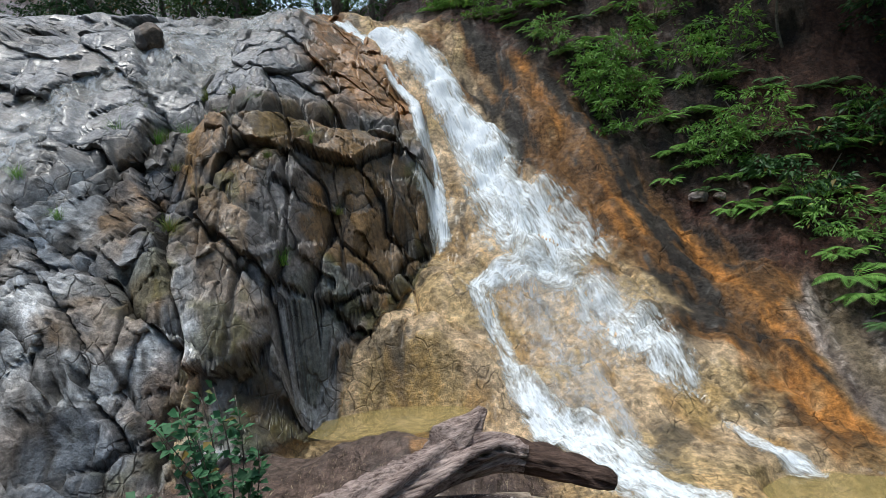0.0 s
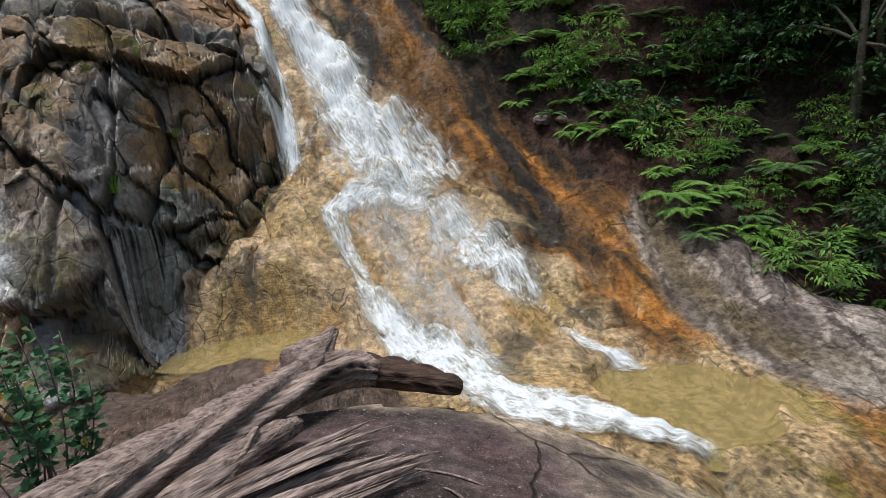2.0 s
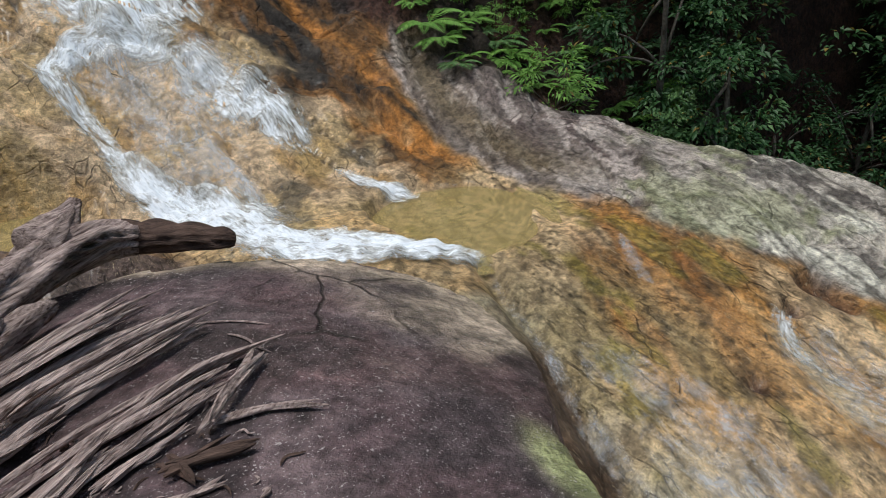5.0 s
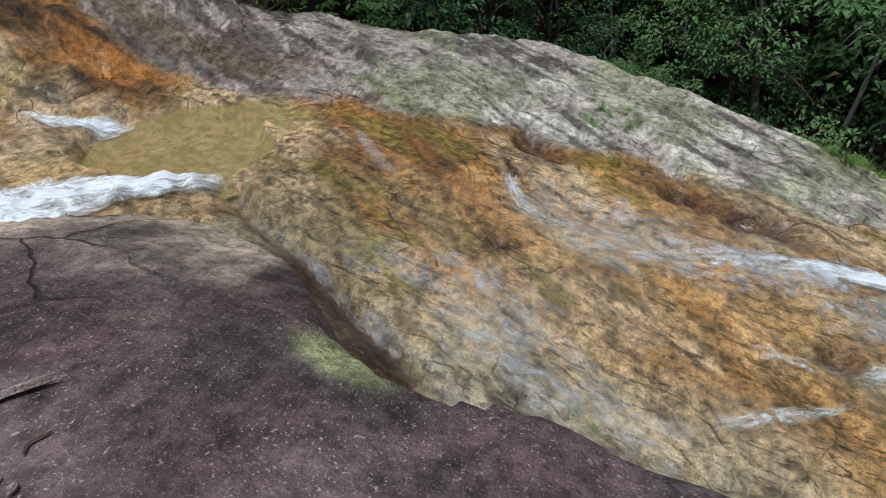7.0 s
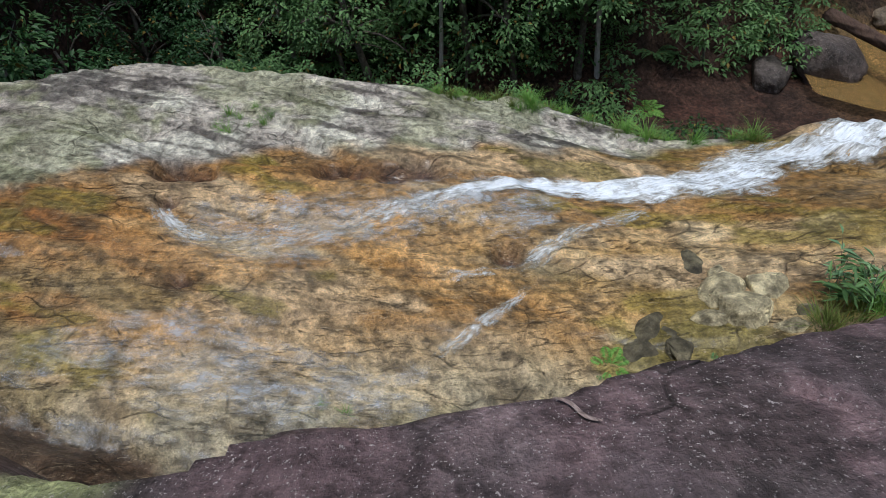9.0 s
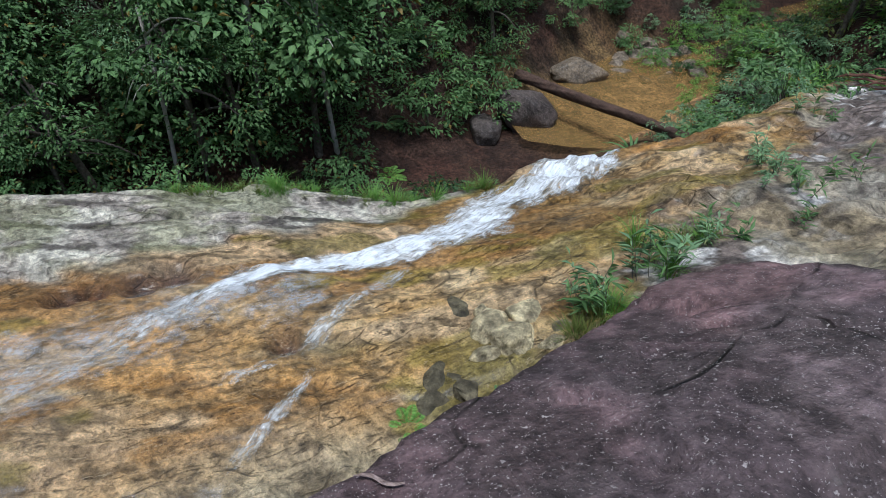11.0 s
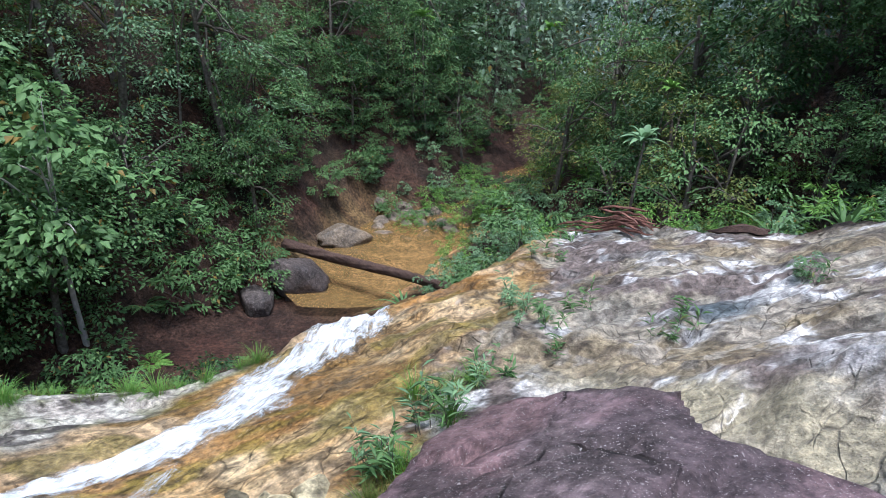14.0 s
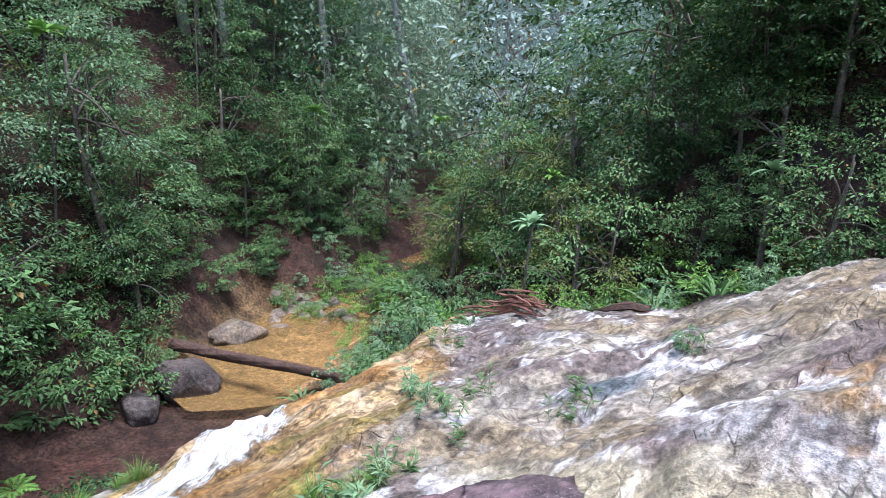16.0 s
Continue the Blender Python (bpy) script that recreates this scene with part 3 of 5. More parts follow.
    for sx, sy, wx, wy in ((3.1, 8.6, 0.5, 0.35), (1.9, 8.55, 0.5, 0.16), (2.75, 7.0, 0.3, 0.5), (1.5, 8.1, 0.25, 0.12), (3.1, 7.3, 0.2, 0.5)):
        cream = blend(cream, (0.085, 0.065, 0.045), 0.85 * np.exp(-((x - sx) ** 2 / wx**2 + (y - sy) ** 2 / wy**2) ** 2) * step(-0.5, 0.1, mid))
    beside = step(0.1, 0.7, x - knots(y, (5, 3.6), (6.5, 3.2), (8, 2.5), (9.5, 1.7), (11, 0.9), (12.5, 0.1)) + 0.5 * mid)
    down = fbm(x * 4.0 + y * 1.5, (y - x * 0.5) * 0.8, 4, 291)
    rust = np.ones(x.shape + (3,)) * (0.17, 0.085, 0.03)
    rust = blend(rust, (0.40, 0.17, 0.04), step(0.0, 0.5, down - 0.5 * step(6.6, 8.5, y)))
    rust = blend(rust, (0.035, 0.03, 0.025), step(0.05, 0.5, -down + 0.2 * small))
    cream = cream * (1 - beside[..., None]) + rust * beside[..., None]
    mix = (face * (1 - ridge))[..., None]
    base = base * (1 - mix) + cream * mix
    brown = (1 - step(0.5, 1.1, x + 0.3 * mid)) * step(2.4, 3.0, y) * (1 - step(6.0, 6.4, y + 0.2 * mid))
    plateau = blend(np.ones(x.shape + (3,)) * (0.115, 0.08, 0.065), (0.33, 0.17, 0.06), 0.8 * step(0.25, 0.6, fbm(x * 1.7, y * 1.7, 4, 297)))
    base = base * (1 - brown[..., None]) + plateau * brown[..., None]
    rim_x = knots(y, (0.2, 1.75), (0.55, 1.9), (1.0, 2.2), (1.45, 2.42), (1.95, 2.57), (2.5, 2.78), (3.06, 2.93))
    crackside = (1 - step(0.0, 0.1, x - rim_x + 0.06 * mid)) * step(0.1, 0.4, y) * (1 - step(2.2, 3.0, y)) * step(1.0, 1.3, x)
    # dark brown over the strip between the boulder's edge and the crack
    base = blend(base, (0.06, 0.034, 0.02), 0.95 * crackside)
    # the worn white rock at the end of the walk
    end = step(-3.0, -4.0, y + 0.4 * big) * (1 - step(3.0, 3.7, x + 0.3 * (y + 4) + 0.5 * big + 0.2 * small))
    white = np.ones(x.shape + (3,)) * (0.35, 0.31, 0.235)
    white = blend(white, (0.17, 0.135, 0.125), 0.85 * step(0.08, 0.2, fbm(x * 1.0, y * 1.1, 5, 301, 0.55)))
    chalky = sum(np.exp(-((x - cx) ** 2 / rx**2 + (y - cy) ** 2 / ry**2)) for cx, cy, rx, ry in ((0.9, -6.3, 0.8, 0.5), (0.9, -5.1, 0.5, 0.35), (0.6, -4.7, 0.6, 0.25), (1.5, -6.6, 0.4, 0.3), (2.3, -6.3, 0.5, 0.3), (3.0, -7.2, 0.8, 0.3)))
    white = blend(white, (0.66, 0.65, 0.62), step(0.40, 0.46, fbm(x * 1.9, y * 2.1, 6, 311, 0.66) + 0.36 * chalky))
    white = blend(white, (0.27, 0.21, 0.115), 0.7 * step(0.15, 0.45, fbm(x * 0.9, y * 0.9, 4, 321)))
    white = blend(white, (0.16, 0.17, 0.16), 0.4 * step(0.4, 0.5, fbm(x * 1.4, y * 1.8, 4, 325)))
    white = blend(white, (0.07, 0.055, 0.045), 0.6 * step(0.5, 0.56, fbm(x * 4.5, y * 5.0, 5, 327, 0.65)))
    puddle = np.exp(-(((x - 1.5) / 1.15) ** 4 + ((y + 4.72 + 0.12 * (x - 1.5) + 0.12 * mid) / 0.3) ** 4)) + np.exp(-(((x - 0.2) / 0.5) ** 4 + ((y + 4.4) / 0.25) ** 4))
    white = blend(white, (0.6, 0.58, 0.56), 0.7 * np.exp(-((x - 0.72) ** 2 / 0.25 + (y + 4.97) ** 2 / 0.2)) * step(-0.3, 0.2, small + mid))
    white = blend(white, (0.33, 0.19, 0.06), 0.85 * np.exp(-((x + 0.15) ** 2 / 0.1 + (y + 5.5) ** 2 / 0.7)) * step(-0.3, 0.3, mid + 0.6 * small))
    white = blend(white, (0.09, 0.12, 0.13), 0.9 * np.exp(-((x - 1.87) ** 2 / 0.14 + (y + 6.83) ** 2 / 0.2) ** 2))
    q1, q2, qw = cells(across * 0.9 + 0.25 * fbm(x, y, 2, 18), run * 0.8, 19)
    white = blend(white, (0.05, 0.04, 0.035), 0.8 * (1 - step(0, 0.05, q2 - q1)) * step(-0.2, 0.2, mid))
    base = base * (1 - end[..., None]) + white * end[..., None]
    base = blend(base, (0.40, 0.35, 0.22), 0.95 * puddle)
    # cliff: grey, brown and black, with moss
    tall = cliff * 0.9 + y * 0.3
    c1, c2, who = cells(x * 1.2 + 0.35 * fbm(x, tall, 2, 71) + tall * 0.3, tall * 1.1, 72)
    e1, e2, ew = cells(x * 2.9 + 0.25 * fbm(x * 2, tall * 2, 2, 75), tall * 2.4, 76)
    rock = np.ones(x.shape + (3,)) * (0.24, 0.26, 0.28)
    rock = blend(rock, (0.40, 0.43, 0.47), step(0.3, 0.8, who + 0.3 * mid))
    rock = blend(rock, (0.06, 0.07, 0.085), 0.85 * step(0.72, 0.8, 1 - who))
    rock = blend(rock, (0.19, 0.15, 0.11), step(0.5, 0.7, ew))
    brown = step(-0.5, 0.7, 0.6 * (x + 2.7) + 0.7 * fbm(x * 1.2, tall * 0.9, 4, 335))
    rock = blend(rock, (0.20, 0.125, 0.055), 0.9 * brown)
    rock = blend(rock, (0.62, 0.65, 0.68), 0.8 * (1 - step(-1.6, -0.9, x + 0.3 * mid)) * (1 - step(0.2, 1.2, cliff + 0.4 * big)))
    rock = blend(rock, (0.34, 0.17, 0.045), 0.8 * brown * step(0.05, 0.5, fbm(x * 2.2, tall * 0.8, 4, 336)))
    rock = blend(rock, (0.03, 0.026, 0.022), 0.8 * step(0.2, 0.5, fbm(x * 3.0, tall * 1.2, 4, 331)))
    rock = blend(rock, (0.36, 0.37, 0.37), 0.4 * step(0.45, 0.7, fbm(x * 4, tall * 4, 3, 341)))
    rock = blend(rock, (0.12, 0.125, 0.02), 0.8 * step(0.25, 0.55, fbm(x * 1.7, tall * 1.7, 4, 351)) * step(-3.2, -1.5, x))
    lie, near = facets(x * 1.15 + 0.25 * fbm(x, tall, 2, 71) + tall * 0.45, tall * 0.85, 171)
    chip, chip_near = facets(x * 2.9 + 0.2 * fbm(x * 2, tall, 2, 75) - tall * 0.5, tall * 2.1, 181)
    # relief shading put into the colour by each facet's lie; lower left lightened
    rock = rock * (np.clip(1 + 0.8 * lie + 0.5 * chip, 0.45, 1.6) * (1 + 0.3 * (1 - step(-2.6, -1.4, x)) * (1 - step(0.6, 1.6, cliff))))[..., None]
    rock = blend(rock, (0.21, 0.125, 0.05), 0.75 * step(-0.15, 0.3, fbm(x * 0.9, tall * 0.9, 4, 359) + 0.45 * (x + 2.2)))
    rock = blend(rock, (0.17, 0.20, 0.24), 0.6 * step(0.2, 0.45, fbm(x * 1.3, tall * 1.1, 4, 363)))
    rock = blend(rock, (0.10, 0.095, 0.025), 0.75 * step(0.15, 0.4, fbm(x * 1.4, tall * 1.6, 4, 353)) * step(-3.6, -2.4, x))
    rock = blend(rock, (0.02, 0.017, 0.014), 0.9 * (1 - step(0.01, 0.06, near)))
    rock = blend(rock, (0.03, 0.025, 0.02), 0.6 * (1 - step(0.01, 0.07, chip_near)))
    seam = knots(x, (-6, 1.2), (-4.2, 1.9), (-3.2, 2.6), (-2.2, 2.95), (-1, 2.75), (0.3, 2.6))
    above = step(seam, seam + 0.3, cliff)
    top = np.ones(x.shape + (3,)) * (0.21, 0.215, 0.225)
    top = blend(top, (0.12, 0.115, 0.11), step(0.1, 0.5, fbm(x * 1.6, y * 1.6, 4, 352)))
    top = blend(top, (0.36, 0.17, 0.045), 0.9 * step(-2.1, -1.2, x + 0.4 * mid + 0.2 * (y - 11)))
    rock = rock * (1 - above[..., None]) + top * above[..., None]
    # ledge crack and its overhang's shadow, put into the colour as one line
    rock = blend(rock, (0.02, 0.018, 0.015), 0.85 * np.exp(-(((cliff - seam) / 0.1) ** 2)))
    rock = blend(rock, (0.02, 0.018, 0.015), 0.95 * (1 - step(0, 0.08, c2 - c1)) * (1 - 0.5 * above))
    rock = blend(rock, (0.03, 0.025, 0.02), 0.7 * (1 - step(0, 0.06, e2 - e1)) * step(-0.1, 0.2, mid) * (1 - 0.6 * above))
    column = step(-1.0, -0.6, x) * (1 - above)
    rock = blend(rock, (0.02, 0.017, 0.013), 0.5 * column * step(0.15, 0.4, fbm(x * 6.5, tall * 0.5, 4, 357)))
    rock = blend(rock, (0.23, 0.22, 0.20), 0.6 * column * step(0.2, 0.45, fbm(x * 5.0, tall * 0.6, 4, 358)))
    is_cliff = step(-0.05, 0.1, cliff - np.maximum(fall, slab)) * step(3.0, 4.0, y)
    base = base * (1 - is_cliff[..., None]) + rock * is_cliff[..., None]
    # boulder under the camera
    own = np.ones(x.shape + (3,)) * (0.12, 0.08, 0.083)
    own = blend(own, (0.075, 0.056, 0.058), step(-0.2, 0.5, mid))
    own = blend(own, (0.18, 0.14, 0.14), 0.4 * step(0.1, 0.7, fbm(x * 3, y * 3, 4, 361)))
    own = blend(own, (0.15, 0.085, 0.08), 0.4 * step(0.2, 0.5, fbm(x * 1.1, y * 1.1, 4, 365)))
    own = blend(own, (0.045, 0.035, 0.034), 0.7 * step(0.3, 0.5, fbm(x * 2.4, y * 2.4, 5, 367, 0.65)))
    # lighter towards the south, darker towards the fall
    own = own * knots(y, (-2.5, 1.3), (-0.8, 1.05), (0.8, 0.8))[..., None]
    rim = step(0.95, 0.3, dome_edge(y) - x + 0.4 * mid) * step(0.6, 1.2, y)
    own = blend(own, (0.44, 0.36, 0.27), 0.9 * rim * step(-0.5, 0.0, mid) * step(1.25, 1.6, y))
    own = blend(own, (0.31, 0.34, 0.15), 0.8 * np.exp(-((x - 1.39 - 0.1 * (y - 0.66)) ** 2 / 0.009 + (y - 0.66) ** 2 / 0.05) ** 2) * step(-0.6, -0.1, mid + 0.5 * small))
    # dark brown beyond the boulder's edge
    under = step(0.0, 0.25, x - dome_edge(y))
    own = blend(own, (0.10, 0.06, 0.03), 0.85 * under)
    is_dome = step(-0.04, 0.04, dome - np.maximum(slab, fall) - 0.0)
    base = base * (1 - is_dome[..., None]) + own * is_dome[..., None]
    wet = np.clip(0.35 + 0.5 * mid, 0, 1) * (1 - ridge) * (1 - 0.8 * face * beside) * (1 - 0.7 * end) + np.clip(puddle, 0, 1)
    wet = wet * (1 - is_dome) * (1 - is_cliff) + is_cliff * np.clip(0.6 + 0.5 * big + 0.4 * mid + 0.15 * above, 0, 1) + is_dome * 0.12
    hatch = (1 - is_cliff) * (1 - 0.85 * end) * (1 - 0.9 * face) * (1 - 0.5 * ridge) * (1 - is_dome)
    return base, np.clip(wet, 0, 1), is_cliff, is_dome, hatch


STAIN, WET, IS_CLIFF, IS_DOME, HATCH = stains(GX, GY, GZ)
OUT = np.maximum(GX - crest(GY) - 0.35 * fbm(GX * 0.5, GY * 0.5, 3, 101), np.maximum(-10.5 - GY, np.maximum(-8 - GX, GY - 16)))
# soil set near black to stand in for shade under the forest
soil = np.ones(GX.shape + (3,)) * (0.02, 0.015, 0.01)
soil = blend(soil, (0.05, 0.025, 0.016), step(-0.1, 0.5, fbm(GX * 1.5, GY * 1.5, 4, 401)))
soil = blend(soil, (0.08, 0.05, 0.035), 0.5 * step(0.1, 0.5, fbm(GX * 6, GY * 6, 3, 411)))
bed_far = line_far(GX, GY, CREEK)[0]
bed_side = line_far(GX, GY, CREEK)[1]
soil = blend(soil, (0.16, 0.105, 0.045), (1 - step(1.6, 2.6, bed_far + 0.6 * fbm(GX, GY, 3, 421))) * step(-8.0, -9.5, GY) * step(-16.0, -14.6, GY))
soil = blend(soil, (0.50, 0.30, 0.13), (1 - step(1.0, 1.5, np.abs(bed_side + 0.75) + 0.5 * fbm(GX * 0.7, GY * 0.7, 3, 425))) * step(-9.5, -10.5, GY) * step(-15.6, -14.4, GY))
soil = blend(soil, (0.05, 0.026, 0.018), 0.7 * (1 - step(1.5, 3.0, bed_far)) * step(-10.0, -8.0, GY))
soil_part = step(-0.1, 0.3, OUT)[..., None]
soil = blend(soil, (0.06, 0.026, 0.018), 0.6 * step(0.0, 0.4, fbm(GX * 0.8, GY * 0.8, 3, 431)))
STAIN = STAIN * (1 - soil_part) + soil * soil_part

rows, cols = GX.shape
index = np.arange(rows * cols).reshape(rows, cols)
QUADS = np.stack([index[:-1, :-1], index[1:, :-1], index[1:, 1:], index[:-1, 1:]], -1).reshape(-1, 4)
CENTRE = lambda a: (0.25 * (a[:-1, :-1] + a[1:, :-1] + a[1:, 1:] + a[:-1, 1:])).ravel()
REGION = np.where(CENTRE(OUT) > 0.1, 0, np.where(CENTRE(IS_DOME) > 0.5, 1, np.where(CENTRE(IS_CLIFF) > 0.5, 2, 3)))
# the blocks of the cliff stand out from its face
face_up = parts_of(GX, GY)[2] * 0.9 + GY * 0.3
block, block_near = facets(GX * 1.15 + 0.25 * fbm(GX, face_up, 2, 71) + face_up * 0.45, face_up * 0.85, 171)
chip, chip_near = facets(GX * 2.9 + 0.2 * fbm(GX * 2, face_up, 2, 75) - face_up * 0.5, face_up * 2.1, 181)
PROUD = IS_CLIFF * step(4.5, 5.0, GY) * (0.3 * block + 0.12 * chip - 0.14 * (1 - step(0, 0.07, block_near)) - 0.05 * (1 - step(0, 0.08, chip_near)))
XYZ = np.stack([GX, GY - PROUD, GZ], -1).reshape(-1, 3)
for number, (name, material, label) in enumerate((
        ("ground", SOIL, "forest soil darkened for shade, strewn with brown leaf litter"),
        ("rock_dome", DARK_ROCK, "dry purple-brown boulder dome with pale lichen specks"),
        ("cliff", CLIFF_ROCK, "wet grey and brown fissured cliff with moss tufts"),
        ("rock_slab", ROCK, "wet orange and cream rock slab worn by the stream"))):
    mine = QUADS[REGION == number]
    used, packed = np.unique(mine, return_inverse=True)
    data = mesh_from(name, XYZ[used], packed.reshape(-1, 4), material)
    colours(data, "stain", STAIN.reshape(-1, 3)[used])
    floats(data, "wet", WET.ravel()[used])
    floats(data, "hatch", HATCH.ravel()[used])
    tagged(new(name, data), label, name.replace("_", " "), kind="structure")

# ---- running water, lying on the stone ----
def smooth_line(points, gap):
    points = np.array(points, float)
    t = np.concatenate([[0], np.cumsum(np.hypot(*np.diff(points[:, :2], axis=0).T))])
    dense = np.arange(0, t[-1], gap)
    out = np.stack([np.interp(dense, t, points[:, k]) for k in range(points.shape[1])], -1)
    for _ in range(30):
        out[1:-1] = 0.25 * out[:-2] + 0.5 * out[1:-1] + 0.25 * out[2:]
    return out, dense


def stream(name, points, material, label, foam=0.82, lift=0.03, lumps=0.035, across=15):
    """points: x, y, width, and how white the water is there."""
    line, run = smooth_line(points, 0.04)
    along = np.gradient(line[:, :2], axis=0)
    along /= np.linalg.norm(along, axis=1)[:, None] + 1e-9
    u = np.linspace(-1, 1, across)
    seed = len(name) + int(abs(points[0][0]) * 50)
    width = 1.65 * line[:, 2] * (1 + 0.25 * vnoise(run * 2.2, run * 0, seed))
    sway = 0.15 * width * vnoise(run * 1.3, run * 0 + 5, seed + 1)
    off = 0.5 * width[:, None] * u + sway[:, None]
    x = line[:, :1] - along[:, 1:] * off
    y = line[:, 1:2] + along[:, :1] * off
    v = np.broadcast_to(run[:, None], x.shape)
    body = np.sqrt(np.clip(1 - u**2, 0, 1))
    z = np.maximum(height(x, y), height(x, y, False) - 0.12) + (lift + lumps * (0.6 + fbm(off * 9, v * 5, 3, seed + 2)) * line[:, 3:4]) * body - 0.012 * (1 - body)
    z = np.where(np.hypot(x - 3.5, y - 4.52) < 1.3, np.maximum(z, POOL_LEVEL + 0.02), z)
    n, m = x.shape
    idx = np.arange(n * m).reshape(n, m)
    faces = np.stack([idx[:-1, :-1], idx[1:, :-1], idx[1:, 1:], idx[:-1, 1:]], -1).reshape(-1, 4)
    data = mesh_from(name, np.stack([x, y, z], -1).reshape(-1, 3), faces, material)
    uv = data.uv_layers.new(name="flow").data
    flat = np.stack([off, v], -1).reshape(-1, 2)[faces.ravel()]
    uv.foreach_set("uv", flat.astype(np.float32).ravel())
    ends = np.minimum(run, run[-1] - run)[:, None] + 0 * x
    floats(data, "foam", (foam * line[:, 3:4] * (0.2 + 0.9 * body) - 1.1 * (1 - body) - 0.5 * (1 - step(0, 0.3, ends))).ravel())
    return tagged(new(name, data), label, "water", "streams", "structure")


stream("waterfall", [(-1.45, 13.3, 0.4, 0.9), (-0.7, 12.65, 0.42, 1), (-0.05, 12.0, 0.45, 1), (0.43, 11.5, 0.5, 1), (0.8, 10.95, 0.55, 1), (1.0, 10.45, 0.6, 0.95), (1.25, 9.95, 0.75, 0.8), (1.55, 9.55, 0.9, 0.7), (1.8, 9.15, 1.0, 0.68), (2.0, 8.7, 1.0, 0.62), (2.12, 8.25, 0.8, 0.5)], FOAM, "white waterfall pouring down a steep rock face", across=25)
stream("waterfall_core", [(1.0, 10.4, 0.3, 0.7), (1.3, 9.8, 0.3, 0.8), (1.45, 9.3, 0.3, 0.75), (1.4, 8.9, 0.25, 0.6), (1.2, 8.6, 0.2, 0.5)], FOAM, "dense white core of the waterfall", lift=0.05)
stream("waterfall_strand", [(-0.45, 11.6, 0.2, 0.9), (0.0, 10.85, 0.24, 0.9), (0.15, 10.3, 0.26, 1), (0.25, 9.8, 0.26, 0.9), (0.24, 9.3, 0.28, 0.85), (0.12, 9.0, 0.3, 0.6)], FOAM, "narrow white strand falling beside the cliff", lift=0.05)
stream("cascade_shelf", [(2.2, 8.2, 0.35, 0.5), (1.6, 8.45, 0.34, 0.7), (1.0, 8.6, 0.28, 0.7), (0.74, 8.45, 0.26, 0.75), (0.73, 8.05, 0.26, 0.55), (0.85, 7.4, 0.3, 0.35), (1.03, 6.85, 0.32, 0.75)], FOAM, "shallow cascade running off a cream ledge")
stream("shelf_veil", [(1.7, 8.5, 1.6, 0.6), (1.6, 7.8, 1.8, 0.5), (1.6, 7.2, 1.7, 0.44), (1.6, 6.5, 1.3, 0.36), (1.9, 5.8, 1.0, 0.3), (2.2, 5.3, 0.8, 0.3)], FILM, "veil of shallow water over the cream ledge", across=25)
stream("lower_cascade", [(0.95, 7.1, 0.3, 0.6), (1.15, 6.55, 0.42, 0.9), (1.46, 5.95, 0.52, 0.85), (1.72, 5.05, 0.56, 0.8), (2.0, 4.42, 0.5, 0.85), (2.4, 4.02, 0.46, 1.0), (2.8, 3.78, 0.36, 0.95), (3.25, 3.64, 0.3, 0.6)], FOAM, "white rapid running beside the dark boulder", lift=0.05, lumps=0.06, across=25)
stream("side_cascade", [(2.1, 8.25, 0.35, 0.6), (2.43, 7.65, 0.45, 0.55), (2.66, 7.1, 0.6, 0.62), (2.7, 6.7, 0.55, 0.55), (2.72, 6.3, 0.35, 0.5)], FOAM, "broken side cascade over dark rock")
stream("pool_spout", [(2.85, 6.15, 0.12, 0.4), (3.18, 5.7, 0.14, 0.5), (3.4, 5.45, 0.2, 0.95), (3.62, 5.3, 0.18, 0.8)], FOAM, "small white spout dropping into the pool")
stream("inner_trickle", [(1.3, 8.2, 0.3, 0.5), (1.5, 7.4, 0.25, 0.6), (1.6, 6.8, 0.2, 0.7), (1.55, 6.2, 0.2, 0.5)], FILM, "thin trickle over cream stone")
stream("inner_trickle", [(1.75, 7.0, 0.2, 0.6), (1.85, 6.5, 0.2, 0.7), (1.95, 6.0, 0.2, 0.7), (2.0, 5.5, 0.22, 0.7), (2.1, 5.0, 0.26, 0.7)], FILM, "thin trickle over cream stone")
stream("slab_stream", [(4.75, 1.75, 0.12, 0.6), (4.4, 1.5, 0.16, 0.45), (4.24, 1.2, 0.2, 0.1), (4.4, 0.7, 0.26, 0.0), (4.6, 0.06, 0.26, 0.05), (4.84, -0.52, 0.22, 0.45), (5.05, -1.3, 0.2, 0.9), (5.0, -2.2, 0.26, 0.85), (5.1, -2.9, 0.5, 0.75), (5.3, -3.7, 0.68, 0.68), (5.55, -4.5, 0.78, 0.66), (5.85, -5.2, 0.8, 0.72), (6.25, -5.9, 0.75, 0.9), (6.7, -6.3, 0.7, 0.9)], FOAM, "white stream sliding along the orange slab")
stream("slab_film", [(4.5, 1.6, 0.5, 0.45), (4.4, 0.9, 0.9, 0.45), (4.5, 0.1, 0.9, 0.45), (4.7, -0.8, 0.8, 0.5), (4.8, -1.8, 0.8, 0.45)], FILM, "thin film of water over the orange slab", across=21)
stream("grey_film", [(3.1, 2.2, 0.5, 0.4), (3.0, 1.4, 0.8, 0.42), (2.9, 0.7, 0.9, 0.46), (2.75, 0.0, 0.7, 0.4), (2.8, -0.6, 0.4, 0.3)], FILM, "shallow film of water over grey-green rock", across=21)
stream("rim_trickle", [(3.15, 3.56, 0.16, 0.2), (2.96, 3.06, 0.12, 0.2), (2.81, 2.5, 0.1, 0.3), (2.62, 1.95, 0.1, 0.5), (2.5, 1.45, 0.12, 0.45), (2.33, 1.0, 0.1, 0.3), (2.05, 0.55, 0.1, 0.2)], FILM, "thin trickle in the crack beside the boulder")
